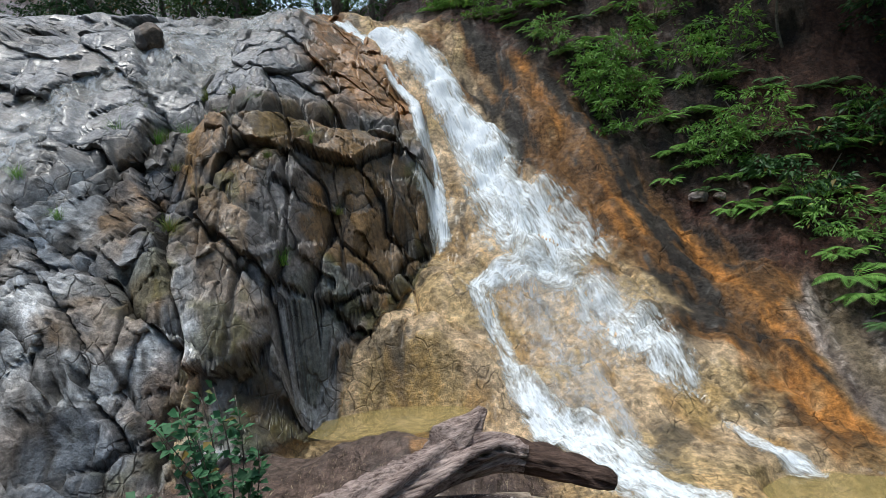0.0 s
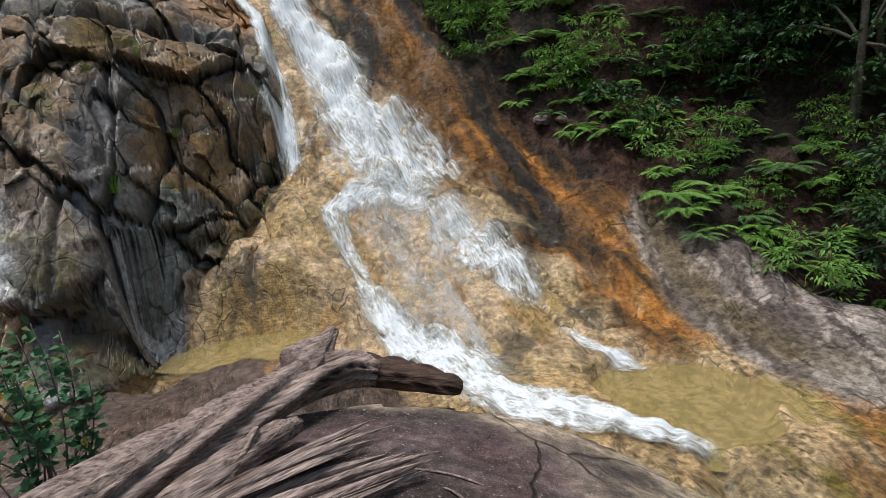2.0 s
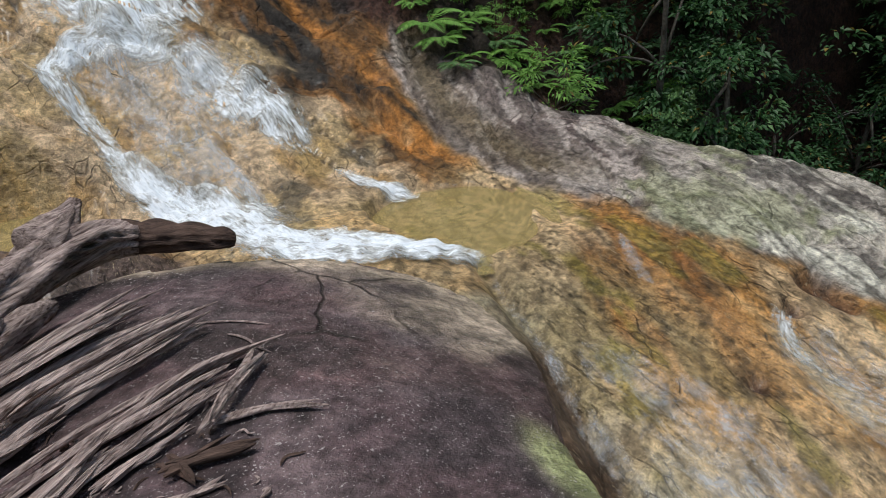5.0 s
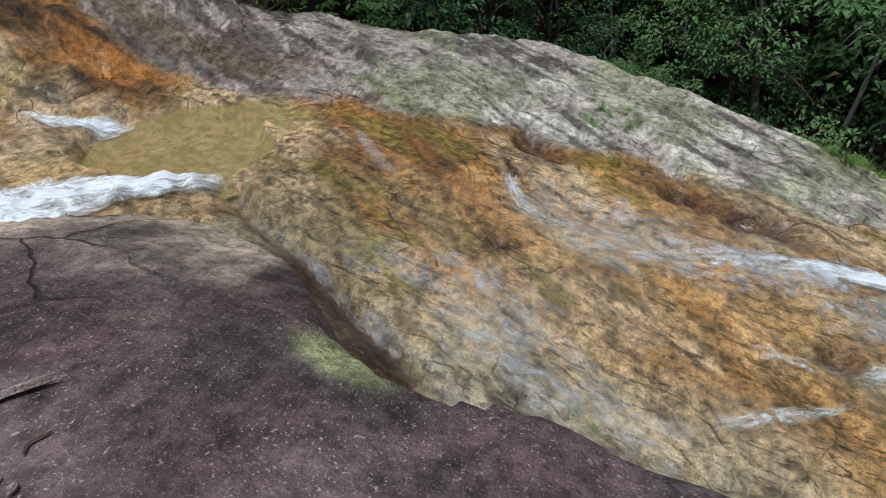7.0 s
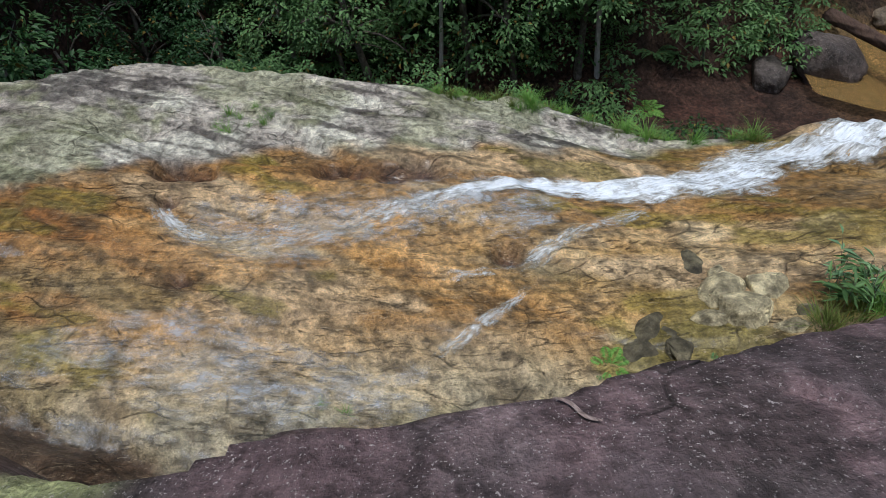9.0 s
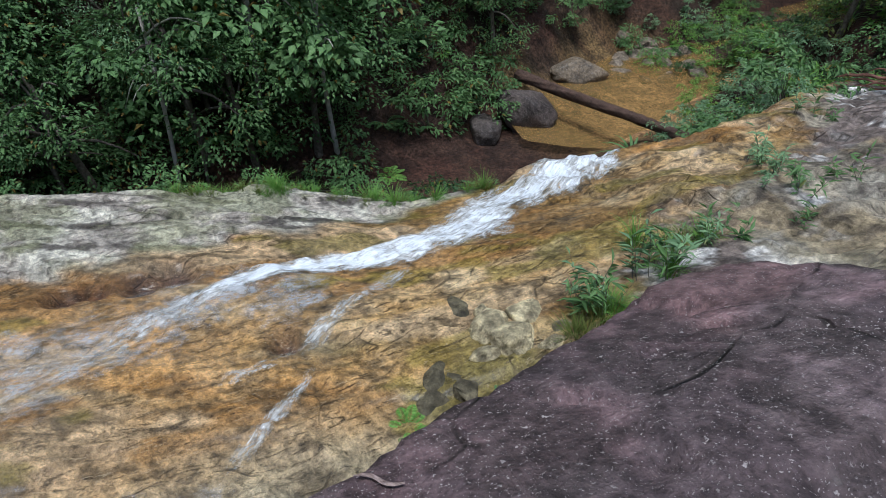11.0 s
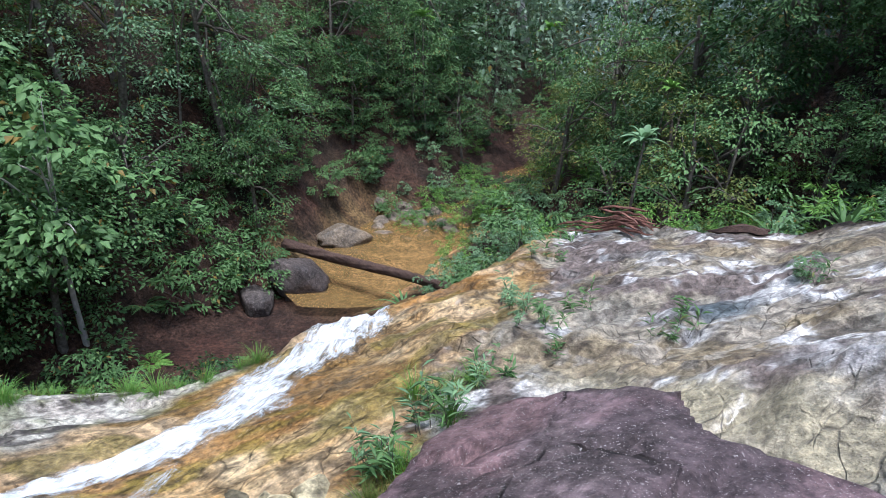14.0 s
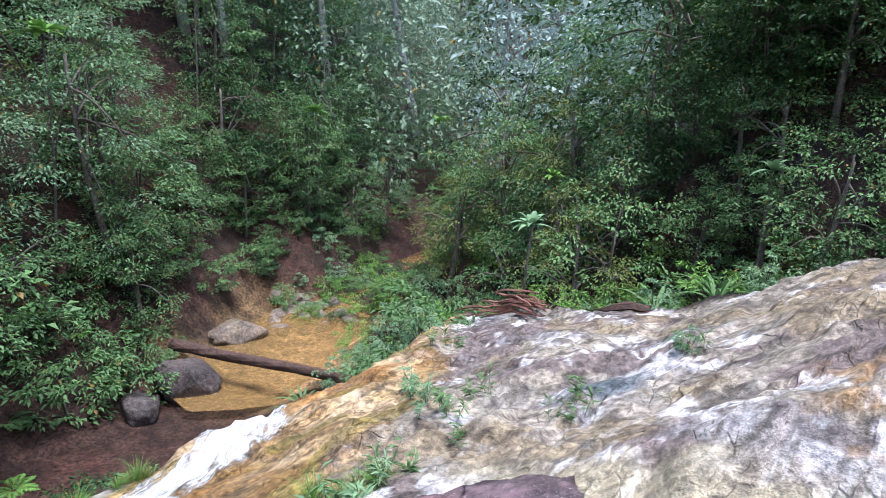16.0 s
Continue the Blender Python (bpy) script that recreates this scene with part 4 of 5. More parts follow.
stream("pool_trickle", [(4.5, 3.2, 0.08, 0.5), (4.3, 3.05, 0.1, 0.6), (4.05, 2.6, 0.12, 0.4), (3.9, 2.2, 0.1, 0.1)], FILM, "thin trickle over rust-stained rock")
stream("side_trickle", [(4.75, -2.6, 0.16, 0.0), (4.55, -2.3, 0.2, 0.2), (4.3, -1.76, 0.2, 0.15), (4.05, -1.37, 0.2, 0.3), (3.82, -0.98, 0.16, 0.15), (3.8, -0.4, 0.1, 0.1)], FOAM, "shallow side trickle over ochre rock")
stream("low_trickle", [(3.75, -1.35, 0.1, 0.0), (3.55, -1.1, 0.1, 0.2), (3.37, -0.95, 0.12, 0.3), (3.15, -0.65, 0.12, 0.25), (2.88, -0.33, 0.1, 0.1)], FOAM, "shallow trickle over grey-green rock")
# wet cliff: the sky's reflection is put into the film's pale colour
stream("cliff_film", [(-2.4, 12.2, 0.8, 0.6), (-3.0, 10.8, 1.3, 0.6), (-3.7, 9.4, 1.1, 0.6), (-4.2, 8.2, 0.7, 0.55), (-4.6, 7.3, 0.5, 0.6), (-4.9, 6.4, 0.5, 0.7), (-4.9, 5.6, 0.5, 0.6)], FILM, "film of water over the grey cliff, sky sheen painted pale")
stream("cliff_top_film", [(-1.6, 12.6, 0.8, 0.7), (-2.2, 11.4, 1.3, 0.5), (-2.6, 10.4, 1.6, 0.45), (-2.8, 9.6, 1.4, 0.35), (-2.7, 8.9, 1.0, 0.3)], FILM, "film of water on the cliff top, sky sheen painted pale")


def disc(name, cx, cy, rx, ry, z, turn, material, label):
    ring = [(math.cos(a), math.sin(a)) for a in np.linspace(0, 2 * math.pi, 65)[:-1]]
    c, s = math.cos(turn), math.sin(turn)
    verts = [(cx, cy, z)] + [(cx + c * rx * k - s * ry * h, cy + s * rx * k + c * ry * h, z) for k, h in ring]
    faces = [(0, n + 1, (n + 1) % 64 + 1) for n in range(64)]
    return tagged(new(name, mesh_from(name, verts, faces, material)), label, "pool", kind="structure")


disc("pool", 3.5, 4.52, 1.0, 1.2, POOL_LEVEL, 0, POOL, "shallow ochre pool below the cascade")
disc("cliff_pool", -0.6, 6.75, 1.0, 0.52, -1.1, 0, POOL, "small brown pool at the foot of the cliff")


def creek(points):
    line, run = smooth_line(points, 0.4)
    side = np.gradient(line[:, :2], axis=0)
    side /= np.linalg.norm(side, axis=1)[:, None]
    u = np.linspace(-1, 1, 9)
    half = knots(line[:, 1], (-32, 0.6), (-17, 0.7), (-14.5, 2.2), (-10.2, 2.3), (-9.4, 1.7), (-8.8, 0.9), (-8.45, 0.1))[:, None]
    x = line[:, :1] - side[:, 1:] * half * u
    y = line[:, 1:2] + side[:, :1] * half * u
    z = CREEK_LEVEL - 0.12 + 0 * x
    n, m = x.shape
    idx = np.arange(n * m).reshape(n, m)
    faces = np.stack([idx[:-1, :-1], idx[1:, :-1], idx[1:, 1:], idx[:-1, 1:]], -1).reshape(-1, 4)
    tagged(new("creek", mesh_from("creek", np.stack([x, y, z], -1).reshape(-1, 3), faces, CREEK_WATER)), "brown creek water in a sandy bed below the slab", "creek", kind="structure")


creek([(11.1, -8.4), (11.5, -10), (13.3, -17), (16, -32)])

# ---- plants ----
rng = np.random.default_rng(7)


def unit(v):
    return v / (np.linalg.norm(v, axis=-1, keepdims=True) + 1e-9)


def leaf_arrays(pos, ahead, up, length, width, fold=0.25, droop=0.15):
    """Folded leaves with a broad middle: four points and two triangles each."""
    pos, ahead = np.asarray(pos, float), unit(np.asarray(ahead, float))
    side = unit(np.cross(ahead, up))
    up = np.cross(side, ahead)
    length, width = np.broadcast_to(length, len(pos))[:, None], np.broadcast_to(width, len(pos))[:, None]
    mid = pos + ahead * length * 0.45
    rise = up * width * fold
    tip = pos + ahead * length - up * length * droop
    verts = np.stack([pos, mid + side * width * 0.5 + rise, tip, mid - side * width * 0.5 + rise], 1)
    start = np.arange(len(pos))[:, None, None] * 4
    faces = np.array([[0, 1, 2], [0, 2, 3]])[None] + start
    return verts.reshape(-1, 3), faces.reshape(-1, 3)


def join(pieces):
    verts, faces, start = [], [], 0
    for v, f in pieces:
        verts.append(v)
        faces.append(f + start)
        start += len(v)
    return np.concatenate(verts), np.concatenate(faces)


def tube(points, radii, sides=7, lumps=0.0, seed=0):
    """A limb along a line of points; quads."""
    points, radii = np.asarray(points, float), np.asarray(radii, float)
    along = unit(np.gradient(points, axis=0))
    ref = np.where(np.abs(along[:, 2:3]) > 0.9, (1.0, 0, 0), (0, 0, 1.0))
    a = unit(np.cross(along, ref))
    b = np.cross(along, a)
    turn = np.linspace(0, 2 * math.pi, sides, endpoint=False)
    wob = 1 + lumps * vnoise(np.arange(len(points))[:, None] * 0.7 + 0 * turn, np.cos(turn)[None] * 2 + 3 + 0 * radii[:, None], seed)
    ring = points[:, None] + (radii[:, None] * wob)[..., None] * (np.cos(turn)[None, :, None] * a[:, None] + np.sin(turn)[None, :, None] * b[:, None])
    idx = np.arange(len(points) * sides).reshape(len(points), sides)
    nxt = np.roll(idx, -1, 1)
    faces = np.stack([idx[:-1], nxt[:-1], nxt[1:], idx[1:]], -1).reshape(-1, 4)
    ends = np.concatenate([ring.reshape(-1, 3), points[:1], points[-1:]])
    n = len(points) * sides
    cap = [(n, nxt[0, k], idx[0, k], n) for k in range(sides)] + [(n + 1, idx[-1, k], nxt[-1, k], n + 1) for k in range(sides)]
    tri = np.array(cap)[:, :3]
    quads = np.concatenate([faces[:, [0, 1, 2]], faces[:, [0, 2, 3]], tri])
    return ends, quads


def random_dirs(n, flat=1.0):
    v = rng.normal(size=(n, 3))
    v[:, 2] *= flat
    return unit(v)


def crown_mesh(name, radius, high, clumps, per, leaf, slim, material, centre):
    """A crown of leafy sprays with dark gaps: domed clumps on an uneven shell, leaves drooping at their edges."""
    spots = random_dirs(clumps) * rng.uniform(0.55, 1.08, (clumps, 1)) * (radius, radius, high)
    spots += rng.normal(size=spots.shape) * 0.1 * radius
    pieces = []
    for spot in spots:
        size = rng.uniform(0.17, 0.34) * radius
        out = random_dirs(per)
        out[:, 2] = np.abs(out[:, 2]) * 0.75 - 0.2
        pos = spot + out * size * rng.uniform(0.55, 1.05, (per, 1))
        ahead = out * (1, 1, 0.5) + unit(spot * (1, 1, 0))[None] * 0.45 + (0, 0, -0.3) + rng.normal(size=(per, 3)) * 0.3
        length = leaf * rng.uniform(0.6, 1.3, per)
        pieces.append(leaf_arrays(pos + centre, ahead, (0, 0, 1.0) + rng.normal(size=(per, 3)) * 0.3, length, length * slim))
    verts, faces = join(pieces)
    return mesh_from(name, verts, faces, material), spots + centre


def make_tree(tall, radius, high, clumps, per, leaf, slim, material, bark, label, girth=0.09):
    ob = new("tree")
    centre = np.array([0, 0, tall])
    crown, spots = crown_mesh("crown", radius, high, clumps, per, leaf, slim, material, centre)
    bend = rng.normal(size=2) * 0.05 * tall
    t = np.linspace(0, 1, 9)
    stem = np.stack([bend[0] * np.sin(t * 2.4), bend[1] * np.sin(t * 2.0), -0.3 + (tall + 0.5 * high + 0.3) * t], -1)
    pieces = [tube(stem, girth * (1 - 0.75 * t) + 0.01, 8, 0.2)]
    for spot in spots[rng.permutation(len(spots))[:9]]:
        k = rng.integers(4, 8)
        s = np.linspace(0, 1, 5)[:, None]
        limb = stem[k] * (1 - s) + spot * s + np.array([0, 0, 0.15 * radius]) * np.sin(s * 3.1)
        pieces.append(tube(limb, girth * 0.35 * (1 - 0.8 * s[:, 0]) + 0.004, 5))
    part("trunk", mesh_from("trunk", *join(pieces), bark), ob)
    part("crown", crown, ob)
    return tagged(ob, label, "tree", "forest trees")


def make_bush(radius, high, clumps, per, leaf, slim, material, label):
    ob = new("bush")
    crown, spots = crown_mesh("foliage", radius, high, clumps, per, leaf, slim, material, np.array([0, 0, high * 0.8]))
    pieces = []
    for spot in spots[:10]:
        s = np.linspace(0, 1, 5)[:, None]
        pieces.append(tube(spot * s + (0, 0, -0.1), 0.014 * (1 - 0.7 * s[:, 0]), 5))
    part("stem", mesh_from("stem", *join(pieces), BARK), ob)
    part("foliage", crown, ob)
    return tagged(ob, label, "bush", "undergrowth")


def make_fern(fronds, length, material, label, pairs=15, rise=0.9):
    ob = new("fern")
    for n in range(fronds):
        turn = 2 * math.pi * (n + rng.uniform(-0.3, 0.3)) / fronds
        out = np.array([math.cos(turn), math.sin(turn), 0])
        t = np.linspace(0.0, 1, pairs + 3)
        size = length * rng.uniform(0.75, 1.15)
        lift = rise * rng.uniform(0.7, 1.2)
        spine = out * (size * t)[:, None] + np.array([0, 0, 1.0]) * (size * (lift * t - (lift * 0.75 + 0.15) * t**2))[:, None]
        along = unit(np.gradient(spine, axis=0))
        side = unit(np.cross(along, (0, 0, 1.0)))
        pieces = [tube(spine, 0.006 * (1 - 0.8 * t), 4)]
        k = np.arange(2, pairs + 3)
        taper = size * 0.27 * np.sin(np.clip((k - 1) / (pairs + 2), 0, 1) * math.pi * 0.93 + 0.18)
        for sign in (-1, 1):
            pieces.append(leaf_arrays(spine[k], side[k] * sign + along[k] * 0.45 - np.array([0, 0, 0.12]), (0, 0, 1.0), taper, size * 0.055, 0.1, 0.12))
        part("frond", mesh_from("frond", *join(pieces), material), ob)
    return tagged(ob, label, "fern", "ferns")


def make_rosette(count, length, wide, material, label, tall=0.0, name="rosette_plant"):
    """Long strap leaves from one heart, on a stem if tall."""
    ob = new(name)
    if tall:
        t = np.linspace(0, 1, 6)
        stem = np.stack([0.08 * np.sin(3 * t), 0.05 * np.sin(2 * t), -0.1 + (tall + 0.1) * t], -1)
        part("stem", mesh_from("stem", *tube(stem, 0.03 - 0.012 * t, 7), BARK), ob)
    for n in range(count):
        turn, tilt = 2.4 * n + rng.uniform(-0.2, 0.2), rng.uniform(0.15, 1.25)
        out = np.array([math.cos(turn), math.sin(turn), 0])
        t = np.linspace(0, 1, 7)
        size = length * rng.uniform(0.7, 1.1)
        spine = (out * math.cos(tilt) * (size * t)[:, None] + np.array([0, 0, 1.0]) * (size * (math.sin(tilt) * t - 0.45 * t**2.2))[:, None]) + (0, 0, tall)
        side = np.array([-out[1], out[0], 0])
        half = wide * 0.5 * np.sin(math.pi * (0.12 + 0.86 * t) ** 0.8)
        verts = np.stack([spine + side * half[:, None] + (0, 0, 0.15 * wide), spine, spine - side * half[:, None] + (0, 0, 0.15 * wide)], 1).reshape(-1, 3)
        i = np.arange(6)[:, None] * 3
        quads = np.concatenate([i + (0, 1, 4, 3), i + (1, 2, 5, 4)])
        part("leaf", mesh_from("leaf", verts, quads, material), ob)
    return tagged(ob, label, "plant", "rosette plants")


def make_grass(blades, length, material, label, name="grass_tuft"):
    ob = new(name)
    pieces = []
    for n in range(blades):
        turn, size, bow = rng.uniform(0, 6.28), length * rng.uniform(0.5, 1.25), rng.uniform(0.25, 1.1)
        out, side = np.array([math.cos(turn), math.sin(turn), 0]), np.array([-math.sin(turn), math.cos(turn), 0])
        t = np.linspace(0, 1, 5)[:, None]
        spine = out * (rng.uniform(0, 0.1) + bow * size * t**1.7 * 0.8) + np.array([0, 0, 1.0]) * size * (t - 0.45 * bow * t**2.4)
        half = side * 0.0045 * (1 - 0.9 * t)
        verts = np.stack([spine - half, spine + half], 1).reshape(-1, 3)
        i = np.arange(4)[:, None] * 2
        pieces.append((verts, np.concatenate([i + (0, 1, 3), i + (0, 3, 2)])))
    part("foliage", mesh_from("foliage", *join(pieces), material), ob)
    return tagged(ob, label, "grass", "grass tufts")


trees = [make_tree(2.1, 1.5, 2.1, 50, 62, 0.12, 0.5, LEAF_DARK, BARK, "small dark-leaved rainforest tree on the bank"),
         make_tree(2.6, 1.9, 2.6, 64, 66, 0.115, 0.52, LEAF_MID, BARK, "broad mid-green rainforest tree on the bank"),
         make_tree(1.6, 1.3, 1.6, 44, 62, 0.09, 0.55, LEAF_MID, BARK, "young tree with dense small green leaves"),
         make_tree(3.2, 1.6, 3.2, 72, 66, 0.085, 0.45, LEAF_GREY, BARK, "grey-green feathery tree above the creek"),
         make_tree(2.4, 1.7, 2.4, 54, 62, 0.12, 0.5, LEAF_DARK, BARK, "dense dark tree leaning over the creek"),
         make_tree(2.1, 1.4, 2.1, 44, 60, 0.1, 0.42, LEAF_YELLOW, BARK, "yellow-green young tree on the creek bank"),
         make_tree(2.6, 1.3, 1.2, 30, 30, 0.16, 0.62, LEAF_MID, PALE_BARK, "young broad-leaved tree with a thin pale trunk", 0.045)]
dark_wood, creek_wood = [trees[0], trees[4], trees[0], trees[4]], [trees[1], trees[3], trees[2], trees[3], trees[1], trees[0], trees[4], trees[3], trees[1], trees[5]]
tall_trees = [make_tree(11.5, 2.4, 2.6, 44, 60, 0.26, 0.5, LEAF_GREY, PALE_BARK, "tall forest tree with a bare pale trunk", 0.17),
              make_tree(10, 2.0, 2.2, 38, 60, 0.26, 0.5, LEAF_MID, PALE_BARK, "tall slim tree with a high green crown", 0.13)]
# added shade-giver, its crown mostly out of view
shade_canopy = make_tree(6.5, 2.6, 1.3, 70, 60, 0.22, 0.5, LEAF_DARK, BARK, "tall forest tree added to shade the bank below", 0.15)
bushes = [make_bush(0.75, 0.6, 30, 36, 0.11, 0.42, LEAF_MID, "leafy green bush in the undergrowth"),
          make_bush(0.6, 0.55, 28, 36, 0.09, 0.5, LEAF_DARK, "dark green bush under the trees"),
          make_bush(0.7, 0.6, 30, 36, 0.12, 0.28, LEAF_FERN, "bright green bush with narrow leaves"),
          make_bush(0.5, 0.5, 26, 34, 0.08, 0.5, LEAF_GREY, "grey-green shrub on the bank")]
ferns = [make_fern(11, 0.45, LEAF_FERN, "bright green fern on the leaf-strewn bank", 18),
         make_fern(9, 0.6, LEAF_FERN, "large arching green fern", 20),
         make_fern(11, 0.38, LEAF_MID, "dark green fern in the undergrowth", 16)]
rosettes = [make_rosette(16, 0.6, 0.13, LEAF_FERN, "bright rosette of broad strap leaves", 0.9),
            make_rosette(20, 0.9, 0.07, LEAF_MID, "spiky clump of long narrow leaves", 0.0),
            make_rosette(14, 0.42, 0.11, LEAF_GREY, "pale rosette plant on a thin stem", 2.2),
            make_rosette(18, 0.6, 0.17, LEAF_FERN, "tall thin stem crowned by broad leaves", 4.5)]
tufts = [make_grass(90, 0.32, LEAF_FERN, "bright grass tuft on the rock"), make_grass(70, 0.22, LEAF_YELLOW, "yellowing grass tuft in a crevice")]
models = trees + tall_trees + [shade_canopy] + bushes + ferns + rosettes + tufts
used_models = set()


def plant(model, x, y, size=1.0, turn=None, lean=0.0, sink=0.03):
    """A plant with its foot in the ground."""
    z = float(surface(x, y)) - sink
    turn = rng.uniform(0, 360) if turn is None else turn
    m = pose(x, y, z, rng.uniform(-lean, lean), rng.uniform(-lean, lean), turn)
    if model not in used_models:
        used_models.add(model)
        model.matrix_basis = m @ Matrix.Scale(size, 4)
        return model
    ob = copy_thing(model, m)
    ob.scale = (size, size, size)
    return ob


def out_of_rock(x, y):
    return float(max(x - crest(np.array([y]))[0], -10.5 - y))


def scatter(x0, x1, y0, y1, gap, test, choose, low, high, lean=6):
    for gx in np.arange(x0, x1, gap):
        for gy in np.arange(y0, y1, gap):
            x, y = gx + rng.uniform(0, gap), gy + rng.uniform(0, gap)
            if test(x, y):
                kinds = choose(x, y)
                plant(kinds[rng.integers(len(kinds))], x, y, rng.uniform(low, high), lean=lean)


def creek_far(x, y):
    return float(line_far(np.array([x]), np.array([y]), CREEK)[1][0])


# bank beside the fall
scatter(0.5, 9, 6.0, 14.5, 0.36, lambda x, y: 0.3 + 0.5 * vnoise(np.array(x), np.array(y), 5) < out_of_rock(x, y) < 3.2, lambda x, y: ferns + ferns[:2] + bushes[2:3], 0.45, 0.9, 10)
scatter(1, 12, 6.0, 17, 1.25, lambda x, y: 3.2 < out_of_rock(x, y) < 7, lambda x, y: bushes[1:2] * 3 + ferns[2:], 0.8, 1.3)
scatter(1, 16, 6.5, 20, 1.7, lambda x, y: 5.0 < out_of_rock(x, y) < 12, lambda x, y: dark_wood, 0.9, 1.5)
# below the crest and along the creek
scatter(5.5, 13.5, 1.5, 9.5, 1.25, lambda x, y: 0.5 < out_of_rock(x, y) and creek_far(x, y) < 2.5, lambda x, y: bushes[:2] + bushes[1:2] + ferns[2:], 0.8, 1.4)
scatter(7, 15, 3, 10, 1.8, lambda x, y: 1.6 < out_of_rock(x, y) and creek_far(x, y) < 3, lambda x, y: dark_wood, 0.7, 1.0)
scatter(5.5, 14, -4.5, 7, 1.0, lambda x, y: 0.5 < out_of_rock(x, y) and y < 6.5 and creek_far(x, y) < -1.6, lambda x, y: bushes[:1] + ferns, 0.5, 0.9)
scatter(10, 18.5, -7, 4, 0.85, lambda x, y: 1.7 < creek_far(x, y) < 4.8, lambda x, y: bushes[:2] + bushes[:1] + ferns[1:] + trees[2:3] * 2, 0.75, 1.3)
scatter(11, 18.5, -17, -7, 0.9, lambda x, y: 2.5 < creek_far(x, y) < 4.8, lambda x, y: bushes[:2] + ferns[1:] + bushes[:1] + trees[2:3], 0.55, 1.0)
scatter(10, 18, 4, 9, 1.5, lambda x, y: 1.6 < creek_far(x, y) < 4.2, lambda x, y: bushes[:2] + ferns, 0.9, 1.6)
scatter(10.5, 21, -26, 14, 1.75, lambda x, y: (3.6 if -16 < y < -7 else 2.9) < creek_far(x, y) < 6.8, lambda x, y: creek_wood if y < 0 else dark_wood + trees[1:2], 0.6, 1.25)
scatter(12, 27, -30, 14, 2.3, lambda x, y: 6.8 < creek_far(x, y) < 13, lambda x, y: [trees[3], trees[1], trees[3], trees[2]] if y < 0 else dark_wood, 0.7, 1.25)
scatter(9, 22, -36, -17.0, 1.9, lambda x, y: -6 < creek_far(x, y) < 5 and abs(creek_far(x, y)) > 1.2, lambda x, y: creek_wood, 0.4, 0.8)
scatter(9, 20, -30, -16.2, 1.5, lambda x, y: 0.6 < abs(creek_far(x, y)) < 2.8, lambda x, y: bushes + ferns[1:2], 0.5, 0.95)
scatter(8.5, 13, -5.5, 4, 0.95, lambda x, y: -1.6 < creek_far(x, y) < 1.7, lambda x, y: bushes[:2] + ferns, 0.55, 1.0)
scatter(10.5, 17, -20, -14.8, 1.0, lambda x, y: abs(creek_far(x, y)) < 3.2, lambda x, y: bushes + ferns[1:] + bushes[:2], 0.45, 0.9)
# the bank to the south
scatter(5, 11.5, -17, -9.6, 0.8, lambda x, y: 0.7 < out_of_rock(x, y) and -5.5 < creek_far(x, y) < -1.9, lambda x, y: bushes + bushes[3:] + [rosettes[1]], 0.6, 1.05)
scatter(-8, 8, -15.5, -10.4, 1.0, lambda x, y: 0.3 < out_of_rock(x, y) and creek_far(x, y) < -3, lambda x, y: bushes + ferns[:1] + bushes[2:], 0.5, 0.95)
scatter(-7, 9, -20, -13.6, 1.5, lambda x, y: creek_far(x, y) < -3.5, lambda x, y: [trees[2], trees[0], trees[5], trees[1], trees[2], bushes[0]], 0.45, 0.9)
scatter(-12, 10, -28, -15, 2.5, lambda x, y: creek_far(x, y) < -4.0 and y < -16 - 0.1 * x, lambda x, y: dark_wood + trees[1:2] if x < 6 else creek_wood, 0.9, 1.5)
for x, y, size in ((12.6, -4.4, 1.25), (12.9, -1.0, 1.1), (13.4, -3.0, 1.4)):
    plant(trees[6], x, y, size, lean=6)
for x, y, size in ((1.1, -15.6, 0.8), (1.9, -15.4, 0.7), (0.4, -15.9, 0.9), (2.6, -15.3, 0.7), (1.5, -16.6, 0.9), (0.6, -17.3, 1.0), (-0.4, -16.2, 0.9), (2.3, -16.8, 0.9), (1.0, -18.3, 1.1), (-1.2, -15.6, 0.8)):
    plant(trees[1] if size > 0.85 else trees[2], x, y, size, lean=5)
for x, y, size in ((12.7, -8.3, 1.0), (13.2, -7.6, 1.1), (13.4, -9.2, 0.9)):
    plant(bushes[0], x, y, size)
for x, y, size in ((6.0, -9.5, 0.7), (6.6, -9.9, 0.9), (6.2, -10.2, 1.1), (7.4, -10.4, 1.1)):
    plant(bushes[3] if size < 1.05 else bushes[0], x, y, size)
# behind the cliff
scatter(-10, 3, 14.5, 22, 2.1, lambda x, y: out_of_rock(x, y) < 3, lambda x, y: trees[:5], 0.8, 1.2)
# tall trees added mostly above the view, to shade the bank beside the fall
scatter(5, 16, 7, 20, 3.0, lambda x, y: 4.5 < out_of_rock(x, y) < 12, lambda x, y: [shade_canopy], 0.85, 1.15)
for x, y, size in ((20.1, -23.3, 1.5), (22.0, -19.0, 1.3), (23.0, -17.8, 1.4), (19.5, -30, 1.6), (24.2, -11.5, 1.3), (15, -36, 1.1), (24, -20, 1.0), (28, -30, 1.3), (12, -44, 1.2), (22, -42, 1.3)):
    plant(tall_trees[int(size * 10) % 2], x, y, size, lean=3)


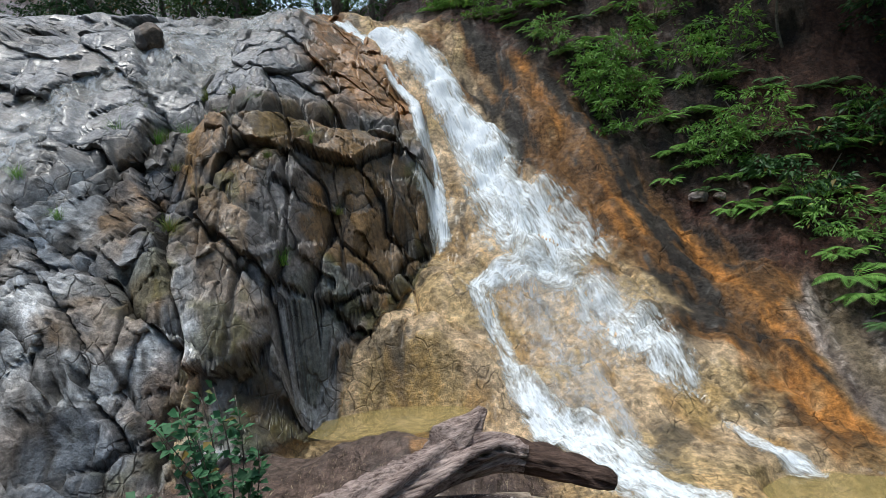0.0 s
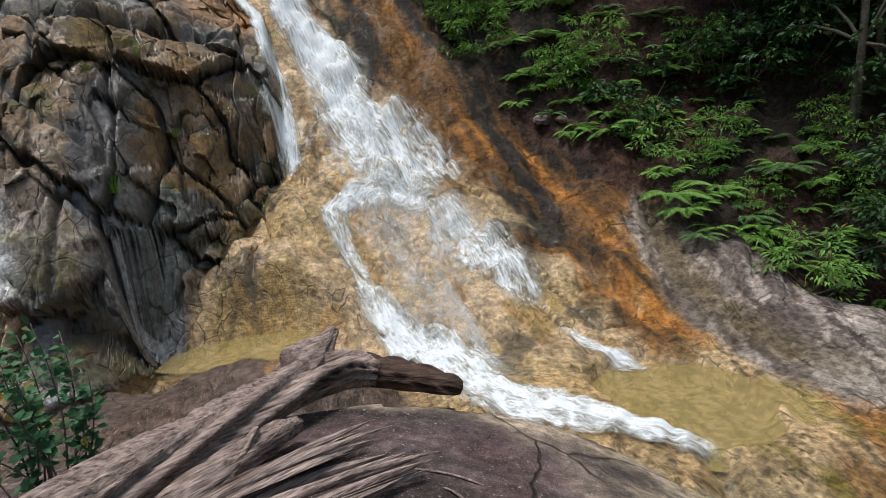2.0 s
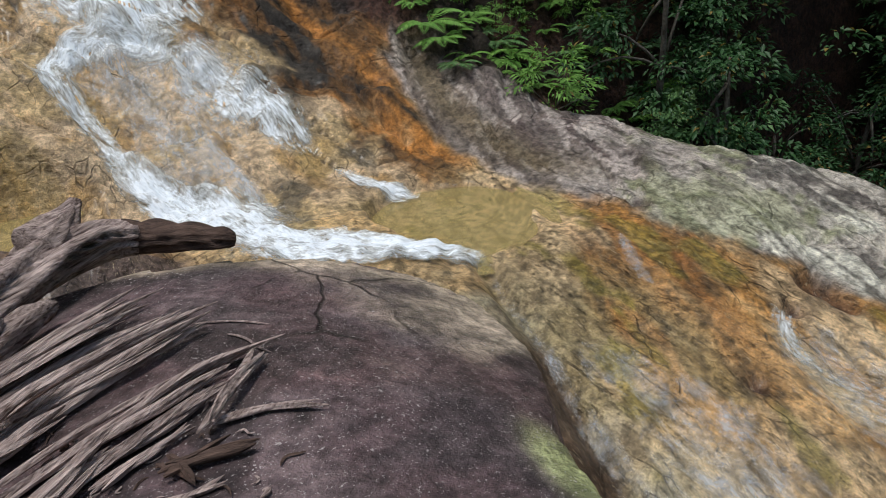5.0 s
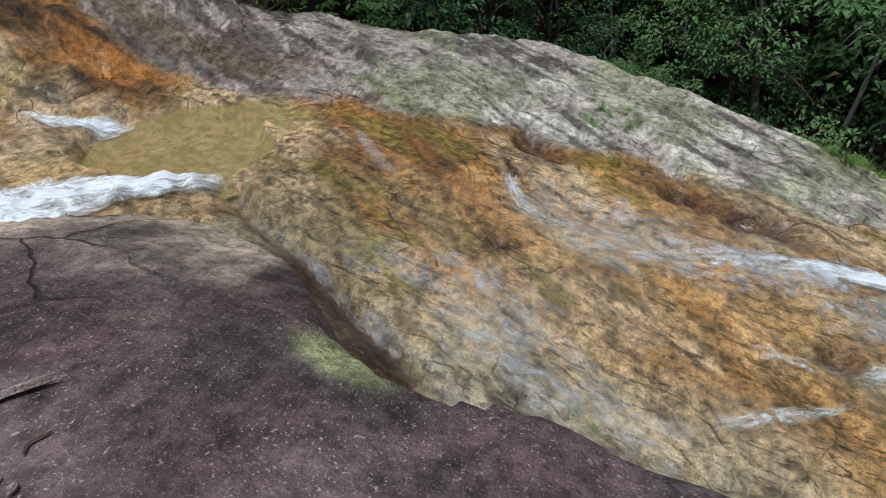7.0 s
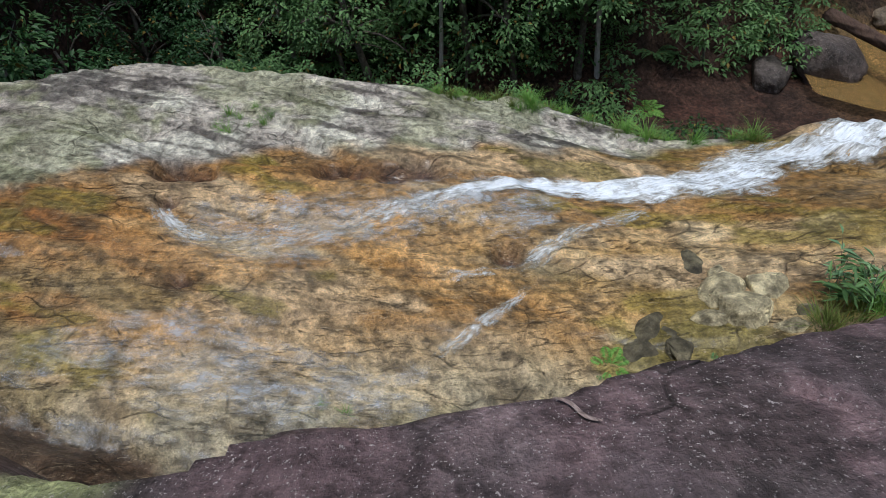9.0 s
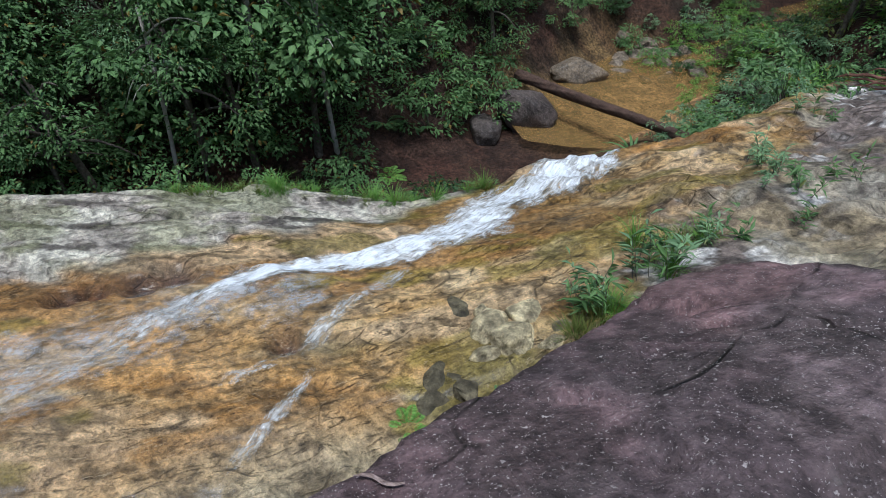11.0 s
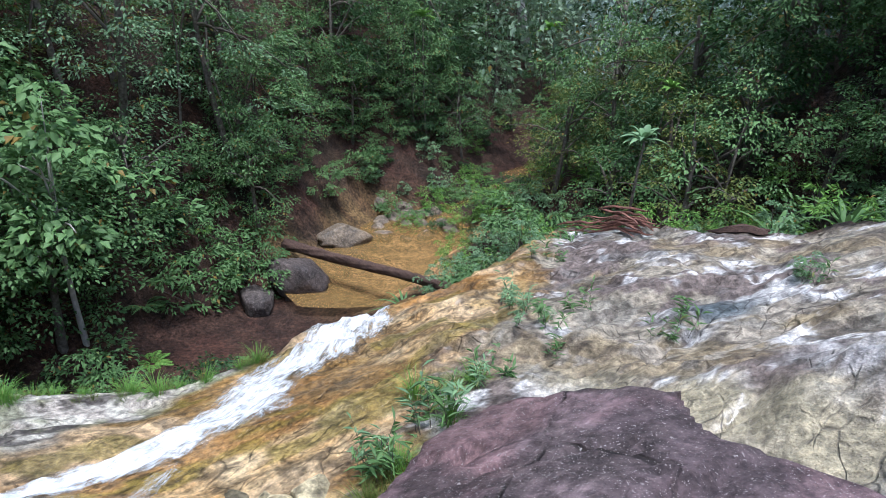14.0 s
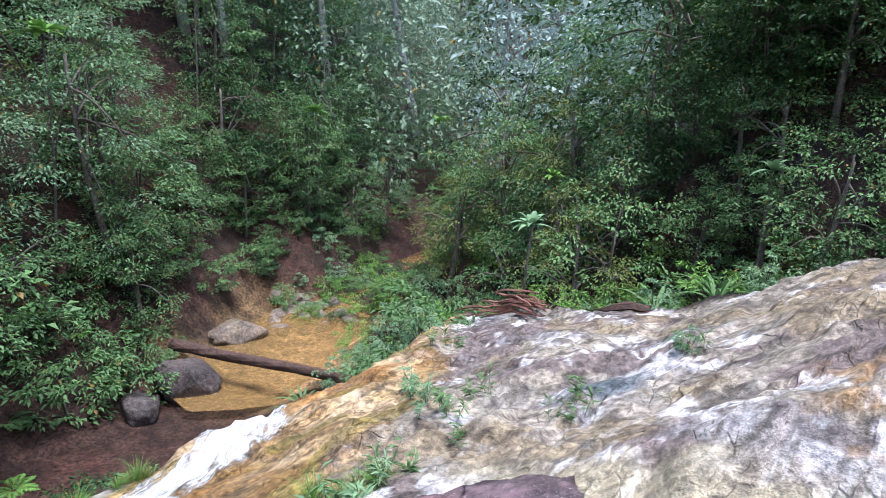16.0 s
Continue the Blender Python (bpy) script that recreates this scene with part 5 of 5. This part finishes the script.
# ---- the woods further off, as one mass of crowns ----
def woods(name, spots, material, label):
    pieces = []
    for x, y, size in spots:
        z = float(surface(x, y))
        close = math.hypot(x, y) < 48
        n = 1100 if close else 640
        size = size * rng.choice([0.75, 1.0, 1.0, 1.35])
        lobes = random_dirs(14) * (0.8, 0.8, 1.35) * size + rng.normal(size=(14, 3)) * 0.25 * size
        out = random_dirs(n, 0.8)
        pos = lobes[rng.integers(14, size=n)] + out * size * rng.uniform(0.25, 0.55, (n, 1)) + (x, y, z + size * 1.5)
        length = size * rng.uniform(0.1, 0.24, n) * (0.55 if close else 0.7)
        pieces.append(leaf_arrays(pos, out + (0, 0, -0.3) + rng.normal(size=(n, 3)) * 0.3, (0, 0, 1.0) + rng.normal(size=(n, 3)) * 0.4, length, length * 0.55))
    tagged(new(name, mesh_from(name, *join(pieces), material)), label, "woods", kind="stuff")


def wood_spots(x0, x1, y0, y1, gap, test, low, high):
    out = []
    for gx in np.arange(x0, x1, gap):
        for gy in np.arange(y0, y1, gap):
            x, y = gx + rng.uniform(0, gap), gy + rng.uniform(0, gap)
            if test(x, y):
                out.append((x, y, rng.uniform(low, high)))
    return out


# no mist is modelled; the paler leaves stand in for it
woods("far_woods", wood_spots(12, 60, -75, 16, 3.4, lambda x, y: 10 < creek_far(x, y) < 34 or (y < -21 and creek_far(x, y) > 2), 2.0, 3.0), LEAF_FAR_HAZE, "dense green rainforest on the far slope, paled for haze")
woods("distant_woods", wood_spots(-24, 24, -80, -24, 3.8, lambda x, y: creek_far(x, y) < -2, 2.0, 3.2), LEAF_HAZE, "rainforest further down the valley, haze put into its leaf colour")
woods("hill_woods", wood_spots(10, 70, -150, -72, 6.5, lambda x, y: True, 3.6, 5.5), LEAF_HAZE, "wooded hill closing the valley, mist put into its leaf colour")



# ---- loose things ----
def ground_z(x, y):
    return float(surface(x, y))


def boulder(name, x, y, size, flat, material, label, category="boulder", sink=0.3, seed=1, stain=(0.16, 0.14, 0.12)):
    """A worn stone: a ball pushed in and out by noise, with a few flattened sides."""
    bm = bmesh.new()
    bmesh.ops.create_icosphere(bm, subdivisions=4, radius=1.0)
    co = np.array([v.co[:] for v in bm.verts])
    bumps = 0.3 * fbm(co[:, 0] * 1.6 + seed, co[:, 1] * 1.6 + co[:, 2] * 1.3, 4, seed) + 0.09 * fbm(co[:, 0] * 5, co[:, 2] * 5 + co[:, 1] * 3, 3, seed + 3)
    cut = random.Random(seed)
    radius = 1 + bumps
    for _ in range(9):
        normal = unit(np.array([cut.uniform(-1, 1), cut.uniform(-1, 1), cut.uniform(-0.2, 1)]))
        reach = (co * radius[:, None]) @ normal
        radius = np.where(reach > 0.66, radius * (1 - 0.88 * (reach - 0.66) / np.maximum(reach, 0.1)), radius)
    co = co * radius[:, None] * np.array(flat) * size
    for v, c in zip(bm.verts, co):
        v.co = c
    data = bpy.data.meshes.new(name)
    bm.to_mesh(data)
    bm.free()
    data.polygons.foreach_set("use_smooth", np.full(len(data.polygons), True))
    data.materials.append(material)
    shade = 0.8 + 0.4 * vnoise(co[:, 0] * 3 / size, co[:, 2] * 3 / size, seed)[:, None]
    colours(data, "stain", np.array(stain) * shade)
    floats(data, "wet", np.full(len(co), 0.25))
    ob = tagged(new(name, data), label, category, "stones")
    ob.matrix_basis = pose(x, y, ground_z(x, y) + size * flat[2] * (1 - 2 * sink), 0, 0, seed * 47)
    return ob


def limb_mesh(name, points, radii, material, sides=14, ridge=0.12, gap=0.03, seed=3, twist=1.2):
    """A weathered trunk: deep grooves that run along it."""
    points, radii = np.array(points, float), np.array(radii, float)
    t = np.concatenate([[0], np.cumsum(np.linalg.norm(np.diff(points, axis=0), axis=1))])
    dense = np.linspace(0, t[-1], max(12, int(t[-1] / gap)))
    line = np.stack([np.interp(dense, t, points[:, k]) for k in range(3)], -1)
    for _ in range(8):
        line[1:-1] = 0.25 * line[:-2] + 0.5 * line[1:-1] + 0.25 * line[2:]
    rad = np.interp(dense, t, radii)
    along = unit(np.gradient(line, axis=0))
    a = unit(np.cross(along, (0, 0, 1.0)))
    b = np.cross(along, a)
    turn = np.linspace(0, 2 * math.pi, sides, endpoint=False)[None] + 0 * dense[:, None]
    grain = turn + twist * dense[:, None]
    shape = 1 + ridge * (np.abs(vnoise(np.cos(grain) * 3.2 + 7, np.sin(grain) * 3.2 + dense[:, None] * 0.5, seed)) * 2 - 0.8) + 0.1 * vnoise(dense[:, None] * 4 + 0 * turn, np.cos(turn) + 4, seed + 1)
    ring = line[:, None] + (rad[:, None] * shape)[..., None] * (np.cos(turn)[..., None] * a[:, None] + np.sin(turn)[..., None] * b[:, None])
    n, m = len(line), sides
    idx = np.arange(n * m).reshape(n, m)
    nxt = np.roll(idx, -1, 1)
    quads = np.stack([idx[:-1], nxt[:-1], nxt[1:], idx[1:]], -1).reshape(-1, 4)
    tris = np.concatenate([quads[:, [0, 1, 2]], quads[:, [0, 2, 3]], np.stack([np.full(m, n * m), nxt[0], idx[0]], -1), np.stack([np.full(m, n * m + 1), idx[-1], nxt[-1]], -1)])
    verts = np.concatenate([ring.reshape(-1, 3), line[:1], line[-1:] + along[-1:] * rad[-1] * 0.3])
    return verts, tris


log = new("fallen_log")
part("trunk", mesh_from("trunk", *limb_mesh("trunk", [(-0.85, 1.85, -0.02), (-0.5, 2.2, -0.02), (-0.15, 2.6, -0.03), (0.15, 3.0, -0.06), (0.42, 3.16, -0.1), (0.58, 3.11, -0.14)], [0.11, 0.115, 0.105, 0.11, 0.095, 0.08], DRIFT, 44, 0.42), DRIFT), log)
part("tip", mesh_from("tip", *limb_mesh("tip", [(0.5, 3.13, -0.12), (0.66, 3.08, -0.16), (0.85, 2.99, -0.2), (0.98, 2.93, -0.24), (1.02, 2.91, -0.25)], [0.07, 0.075, 0.068, 0.06, 0.035], DEAD_DARK, 30, 0.42, seed=15), DEAD_DARK), log, "dark wet rotten end of the log")
part("spur", mesh_from("spur", *limb_mesh("spur", [(0.12, 3.0, -0.03), (0.24, 3.17, 0.0), (0.32, 3.27, 0.04), (0.37, 3.33, 0.09)], [0.13, 0.09, 0.05, 0.028], DRIFT, 28, 0.3), DRIFT), log, "short broken branch stub")
part("root", mesh_from("root", *limb_mesh("root", [(-0.45, 2.0, -0.1), (-0.2, 2.2, -0.08), (0.02, 2.42, -0.06), (0.12, 2.56, -0.1)], [0.06, 0.075, 0.06, 0.03], DRIFT, 24, 0.35, seed=9), DRIFT), log, "twisted root along the log")
part("root", mesh_from("root", *limb_mesh("root", [(-0.75, 1.75, -0.12), (-0.42, 1.98, -0.13), (-0.2, 2.15, -0.12), (-0.05, 2.35, 0.02)], [0.05, 0.06, 0.05, 0.02], DRIFT, 24, 0.35, seed=12), DRIFT), log, "twisted root along the log")
tagged(log, "weathered grey-brown fallen log with a forked stub", "log")


def splinters(name, start, end, width, strands, thick, label, material=DRIFT, seed=1, rise=0.05):
    """A split piece of dead wood: long fibres side by side with ragged ends."""
    r = np.random.default_rng(seed)
    start, end = np.array(start, float), np.array(end, float)
    along = unit(end - start)
    side = np.array([-along[1], along[0], 0])
    pieces = []
    for k in range(strands):
        f = (k + 0.5) / strands - 0.5
        s = np.linspace(0 - r.uniform(0, 0.1), 1 + r.uniform(-0.25, 0.08), 12)
        flat = start + (end - start) * s[:, None] + side * (width * f * (1 - 0.3 * s) + 0.02 * np.sin(s * r.uniform(2, 7) + k))[:, None]
        ground = surface(flat[:, 0], flat[:, 1])
        lift = thick * 0.75 + r.uniform(0, rise) + r.uniform(-0.3, 0.8) * rise * s
        flat[:, 2] = np.maximum(ground + lift, np.interp(s, [0, 1], [start[2], end[2]]) + lift if start[2] > -50 else ground + lift)
        rad = thick * r.uniform(0.5, 1.0) * np.clip(np.minimum((s - s[0]) * 5 + 0.35, (s[-1] - s) * 4 + 0.12), 0, 1)
        pieces.append(mesh_from("splinter", *limb_mesh(name, flat, rad, material, 9, 0.45, 0.025, seed + k, 0.3), material, smooth=False))
    ob = new(name, pieces[0] if strands == 1 else None)
    for data in pieces if strands > 1 else ():
        part("splinter", data, ob)
    return tagged(ob, label, "driftwood", "driftwood pieces")


LOW = -99
splinters("driftwood", (-0.35, 1.95, LOW), (0.52, 2.42, LOW), 0.24, 10, 0.022, "grey splintered driftwood plank on the dark boulder", seed=11, rise=0.09)
splinters("driftwood", (-0.2, 1.72, LOW), (0.66, 2.08, LOW), 0.18, 9, 0.02, "grey splintered driftwood plank on the dark boulder", seed=23, rise=0.08)
splinters("driftwood", (-0.15, 1.45, LOW), (0.8, 1.74, LOW), 0.12, 7, 0.018, "long grey splinter of driftwood", seed=31, rise=0.05)
splinters("driftwood", (0.05, 1.38, LOW), (0.62, 1.56, LOW), 0.1, 6, 0.016, "long grey splinter of driftwood", seed=37, rise=0.04)
splinters("driftwood", (0.72, 1.66, LOW), (0.42, 1.28, LOW), 0.06, 4, 0.016, "grey driftwood piece lying across others", seed=41, rise=0.05)
splinters("driftwood", (0.5, 1.38, LOW), (0.9, 1.23, LOW), 0.022, 2, 0.014, "pale bare stick on the dark boulder", seed=43, rise=0.015)
splinters("driftwood", (0.22, 1.12, LOW), (0.43, 1.1, LOW), 0.03, 3, 0.012, "short pale chip of driftwood", seed=47, rise=0.01)
splinters("driftwood", (0.12, 1.3, LOW), (0.42, 1.42, LOW), 0.04, 3, 0.012, "pale thin splinter of driftwood", seed=53, rise=0.02)
splinters("driftwood", (0.3, 1.3, LOW), (0.36, 1.12, LOW), 0.05, 3, 0.014, "dark wet piece of driftwood", DEAD_DARK, seed=59, rise=0.03)
splinters("driftwood", (0.3, 1.24, LOW), (0.56, 1.2, LOW), 0.06, 4, 0.016, "dark wet piece of driftwood", DEAD_DARK, seed=61, rise=0.03)
splinters("driftwood", (-0.1, 1.25, LOW), (0.2, 1.5, LOW), 0.16, 7, 0.02, "grey splintered driftwood block", seed=67, rise=0.08)
splinters("driftwood", (-0.4, 1.6, LOW), (0.1, 1.75, LOW), 0.2, 8, 0.022, "grey splintered driftwood block", seed=71, rise=0.1)
splinters("driftwood", (-0.5, 1.3, LOW), (0.1, 1.2, LOW), 0.2, 8, 0.02, "grey splintered driftwood block", seed=73, rise=0.06)
splinters("driftwood", (0.0, 0.95, LOW), (0.22, 1.08, LOW), 0.05, 3, 0.012, "short pale chip of driftwood", seed=79, rise=0.02)
for n in range(46):
    x, y = rng.uniform(-0.1, 0.62), rng.uniform(0.9, 1.75)
    turn, size = rng.uniform(0, 6.28), rng.uniform(0.02, 0.1)
    splinters("wood_chip", (x, y, LOW), (x + size * math.cos(turn), y + size * math.sin(turn), LOW), 0.012, 1, rng.uniform(0.003, 0.008), "small brown chip of rotten wood", (DRIFT, DEAD_DARK)[n % 2], 100 + n, 0.006)["category"] = "wood chip"

# twigs on the ridge and the boulder
for a, b in (((0.62, 2.12), (0.86, 1.98)), ((0.7, 1.95), (0.8, 1.72)), ((5.9, 5.6), (6.4, 5.0)), ((1.38, -0.95), (1.5, -0.86)), ((6.0, 5.2), (6.2, 5.7))):
    splinters("twig", (*a, LOW), (*b, LOW), 0.006, 1, 0.007, "thin grey dead twig on the rock", DRIFT, int(a[0] * 90), 0.01)["category"] = "twig"

# leafy sapling in front of the cliff
sapling = new("sapling")
pieces = []
for n in range(15):
    foot = np.array([-0.95 + rng.normal() * 0.08, 2.42 + rng.normal() * 0.06, ground_z(-0.95, 2.42) - 0.03])
    head = np.array([-0.93 + rng.normal() * 0.2, 2.45 + rng.normal() * 0.12, rng.uniform(0.1, 0.56)])
    if n == 0:
        head = np.array([-0.9, 2.5, 0.62])
    s = np.linspace(0, 1, 9)[:, None]
    line = foot * (1 - s) + head * s + np.array([0.05, 0.03, 0]) * np.sin(s * 3)
    part("stem", mesh_from("stem", *tube(line, 0.006 - 0.004 * s[:, 0], 5), BARK), sapling)
    for k in range(34):
        at = rng.uniform(0.35, 1.0)
        pos = foot * (1 - at) + head * at + np.array([0.05, 0.03, 0]) * math.sin(at * 3)
        out = random_dirs(1, 0.5)[0] + (0, 0, 0.35)
        pieces.append(leaf_arrays((pos + unit(out) * 0.012)[None], out[None], random_dirs(1) * 0.6 + (0, -0.3, 1.0), rng.uniform(0.04, 0.065), rng.uniform(0.032, 0.05), 0.12, 0.1))
part("foliage", mesh_from("foliage", *join(pieces), leaf_material("grey-green round leaves", (0.035, 0.12, 0.05), (0.10, 0.24, 0.11))), sapling)
tagged(sapling, "slender sapling with small round grey-green leaves", "sapling")

# stones
boulder("boulder", -3.77, 9.42, 0.24, (1, 0.9, 1.0), CLIFF_ROCK, "brown stone sitting on the wet cliff top", seed=5, stain=(0.12, 0.08, 0.05))
boulder("boulder", 12.0, -7.9, 0.55, (1.1, 0.9, 0.7), DARK_ROCK, "dark rounded boulder beside the creek", sink=0.28, seed=7, stain=(0.085, 0.07, 0.062))
boulder("boulder", 12.0, -9.1, 0.75, (1.2, 0.95, 0.75), DARK_ROCK, "dark rounded boulder beside the creek", sink=0.12, seed=8, stain=(0.10, 0.08, 0.072))
boulder("boulder", 13.5, -11.6, 0.7, (1.2, 0.8, 0.6), DARK_ROCK, "tan boulder on the creek bank", seed=9, stain=(0.24, 0.19, 0.13))
for n in range(26):
    x, y = 13.2 + rng.normal() * 0.9, -14.4 + rng.normal() * 0.7
    boulder("stone", x, y, rng.uniform(0.12, 0.4), (1, 0.9, 0.7), DARK_ROCK, "rounded creek stone in the sandy bed", "stone", seed=20 + n, stain=(0.22, 0.18, 0.13))
for n, (x, y, size, tone) in enumerate(((3.15, -2.62, 0.25, 1), (3.42, -2.6, 0.2, 0.9), (3.35, -2.85, 0.18, 1), (3.12, -2.38, 0.13, 0.8), (3.1, -1.92, 0.22, 0.2), (3.0, -2.1, 0.14, 0.25), (3.0, -3.0, 0.12, 0.4), (2.92, -2.8, 0.1, 0.6), (3.6, -2.6, 0.09, 0.9), (3.75, -2.5, 0.16, 0.22))):
    boulder("stone", x, y, size, (1.15, 0.95, 0.7) if tone > 0.4 else (1.4, 0.8, 0.35), ROCK, "pale cream stone on the wet slab" if tone > 0.4 else "smooth dark stone on the wet slab", "stone", sink=0.58 if tone > 0.4 else 0.78, seed=60 + n, stain=tuple(np.array((0.62, 0.54, 0.33)) * tone))
boulder("stone", 4.3, 9.5, 0.2, (1.3, 0.9, 0.5), ROCK, "pale stone among leaf litter on the bank", "stone", seed=81, stain=(0.36, 0.30, 0.28))
boulder("stone", 4.55, 9.35, 0.12, (1.3, 0.9, 0.6), ROCK, "pale stone among leaf litter on the bank", "stone", seed=82, stain=(0.36, 0.28, 0.25))

# fallen trunk over the creek and dead wood at the end of the slab
trunk = [(13.2, -9.55, 0), (11.5, -9.8, 0), (9.8, -10.1, 0), (7.8, -10.4, 0)]
creek_log = tagged(new("creek_log", mesh_from("creek_log", *limb_mesh("creek_log", [(x, y, -5.15 + 0.08 * k) for k, (x, y, z) in enumerate(trunk)], [0.13, 0.12, 0.11, 0.09], DEAD_DARK, 24, 0.25, 0.08), DEAD_DARK)), "dark bare trunk fallen across the creek", "log")
for n in range(7):
    x, y = 4.7 + rng.normal() * 0.35, -10.35 + rng.normal() * 0.2
    turn = rng.uniform(-0.7, 0.5)
    size = rng.uniform(0.35, 0.8)
    splinters("dead_branch", (x - size * math.cos(turn), y - size * math.sin(turn), LOW), (x + size * math.cos(turn), y + size * math.sin(turn), LOW), 0.08, 3, 0.024, "reddish dead branch heaped at the rock's edge", RED_WOOD, 300 + n, 0.3)["category"] = "dead branch"
splinters("dead_branch", (2.4, -10.5, LOW), (3.2, -10.35, LOW), 0.2, 5, 0.06, "dark rotten log end on the rock", DEAD_DARK, 331, 0.05)["category"] = "dead branch"

def make_weed(stems, tall, material, label):
    """A few thin upright stems with long drooping leaves."""
    ob = new("weed")
    pieces = []
    for n in range(stems):
        foot = np.array([rng.normal() * 0.06, rng.normal() * 0.06, -0.03])
        head = foot + np.array([rng.normal() * 0.1, rng.normal() * 0.1, tall * rng.uniform(0.5, 1.1)])
        s = np.linspace(0, 1, 7)[:, None]
        part("stem", mesh_from("stem", *tube(foot * (1 - s) + head * s, 0.004 - 0.0025 * s[:, 0], 4), BARK), ob)
        at = rng.uniform(0.25, 1.0, 11)[:, None]
        out = random_dirs(11, 0.3) + (0, 0, 0.4)
        pieces.append(leaf_arrays(foot * (1 - at) + head * at, out, (0, 0, 1.0) + rng.normal(size=(11, 3)) * 0.2, rng.uniform(0.07, 0.15, 11), rng.uniform(0.018, 0.035, 11), 0.15, 0.25))
    part("foliage", mesh_from("foliage", *join(pieces), material), ob)
    return tagged(ob, label, "weed", "weeds")


weeds = [make_weed(4, 0.4, LEAF_MID, "leafy green weed growing at the boulder's edge"), make_weed(3, 0.55, LEAF_GREY, "thin grey-green weed with long leaves in a crack")]
models += weeds

# tufts, weeds and ferns rooted in cracks
for n, (x, y) in enumerate(((-2.91, 7.97), (-2.1, 8.19), (-1.94, 7.96), (-2.89, 7.42), (-3.83, 6.46), (-2.64, 6.4), (-1.62, 6.93), (-1.75, 7.4), (-4.44, 6.84), (-3.54, 8.14), (-3.65, 7.72), (-2.73, 8.47), (-2.5, 8.1), (-3.1, 7.8), (-3.3, 7.95), (-2.3, 8.25), (-1.4, 8.2), (-1.1, 8.1))):
    plant(tufts[n % 2], x, y, rng.uniform(0.5, 1.15), lean=15)
for x, y in ((6.46, 1.36), (6.42, 1.03), (6.34, 1.57), (6.6, 1.2), (6.3, 1.25), (6.55, 1.5), (6.2, 1.45), (6.35, 1.1)):
    plant(tufts[0], x, y, rng.uniform(0.3, 0.55), lean=20)
for n in range(60):
    y = rng.uniform(-4.2, -0.6)
    plant(tufts[n % 2], float(crest(np.array([y]))[0]) + rng.uniform(-0.4, 0.3), y, rng.uniform(0.5, 1.0), lean=15)
for n in range(46):
    y = rng.uniform(-4.6, 2.0)
    plant((ferns[0], ferns[2], ferns[1], bushes[0])[n % 4], float(crest(np.array([y]))[0]) + rng.uniform(0.2, 0.7), y, rng.uniform(0.3, 0.6), lean=12)
for n in range(26):
    y = rng.uniform(-4.8, -2.9)
    plant((tufts[1], weeds[0], weeds[1], tufts[0])[n % 4], 3.1 + 0.16 * rng.normal() - 0.12 * (y + 3.8), y, rng.uniform(0.7, 1.2), lean=15)
for x, y, size in ((2.88, -1.58, 0.42), (2.75, -1.45, 0.3), (2.95, -2.1, 0.3), (2.9, -2.3, 0.3)):
    plant(ferns[2] if size < 0.4 else ferns[0], x, y, size)
for x, y in ((4.29, -6.74), (4.0, -6.3), (3.2, -5.8), (3.6, -6.0), (2.14, -5.97), (2.0, -6.2), (4.9, -8.1), (4.7, -8.4), (2.9, -5.4), (1.2, -7.5), (3.4, -5.5), (3.1, -6.4)):
    plant(weeds[rng.integers(2)], x, y, rng.uniform(0.6, 1.0), lean=12)
    plant((tufts[1], bushes[3])[rng.integers(2)], x + 0.1, y - 0.1, rng.uniform(0.18, 0.35))
for x, y, size in ((2.6, 0.25, 0.25), (2.55, 0.1, 0.3)):
    plant(tufts[0], x, y, size)
for x, y, size in ((8.3, 14.0, 1.4), (6.4, 10.6, 1.0), (9.5, 12.0, 1.3)):
    plant(rosettes[0], x, y, size)
for x, y, size in ((15.5, -8.2, 1.2), (18.5, -14.5, 1.3), (20.5, -10.5, 1.4), (15.5, -17.5, 1.0), (14, -3, 1.0), (13.6, -23.5, 1.2), (6.5, -15.5, 0.8)):
    plant(rosettes[3], x, y, size, lean=8)
for x, y, size in ((12.5, -1.5, 1.2), (13.4, -4.0, 1.3), (1.2, -14, 1.2), (5.2, -12.2, 1.3)):
    plant(rosettes[2], x, y, size)
for x, y, size in ((6.3, -11.4, 1.2), (5.6, -11.2, 1.0), (2.6, -12.3, 1.3), (1.6, -12.0, 1.2)):
    plant(rosettes[1], x, y, size)

# models that were not planted
for model in models:
    if model not in used_models:
        for o in (*model.children_recursive, model):
            bpy.data.objects.remove(o)
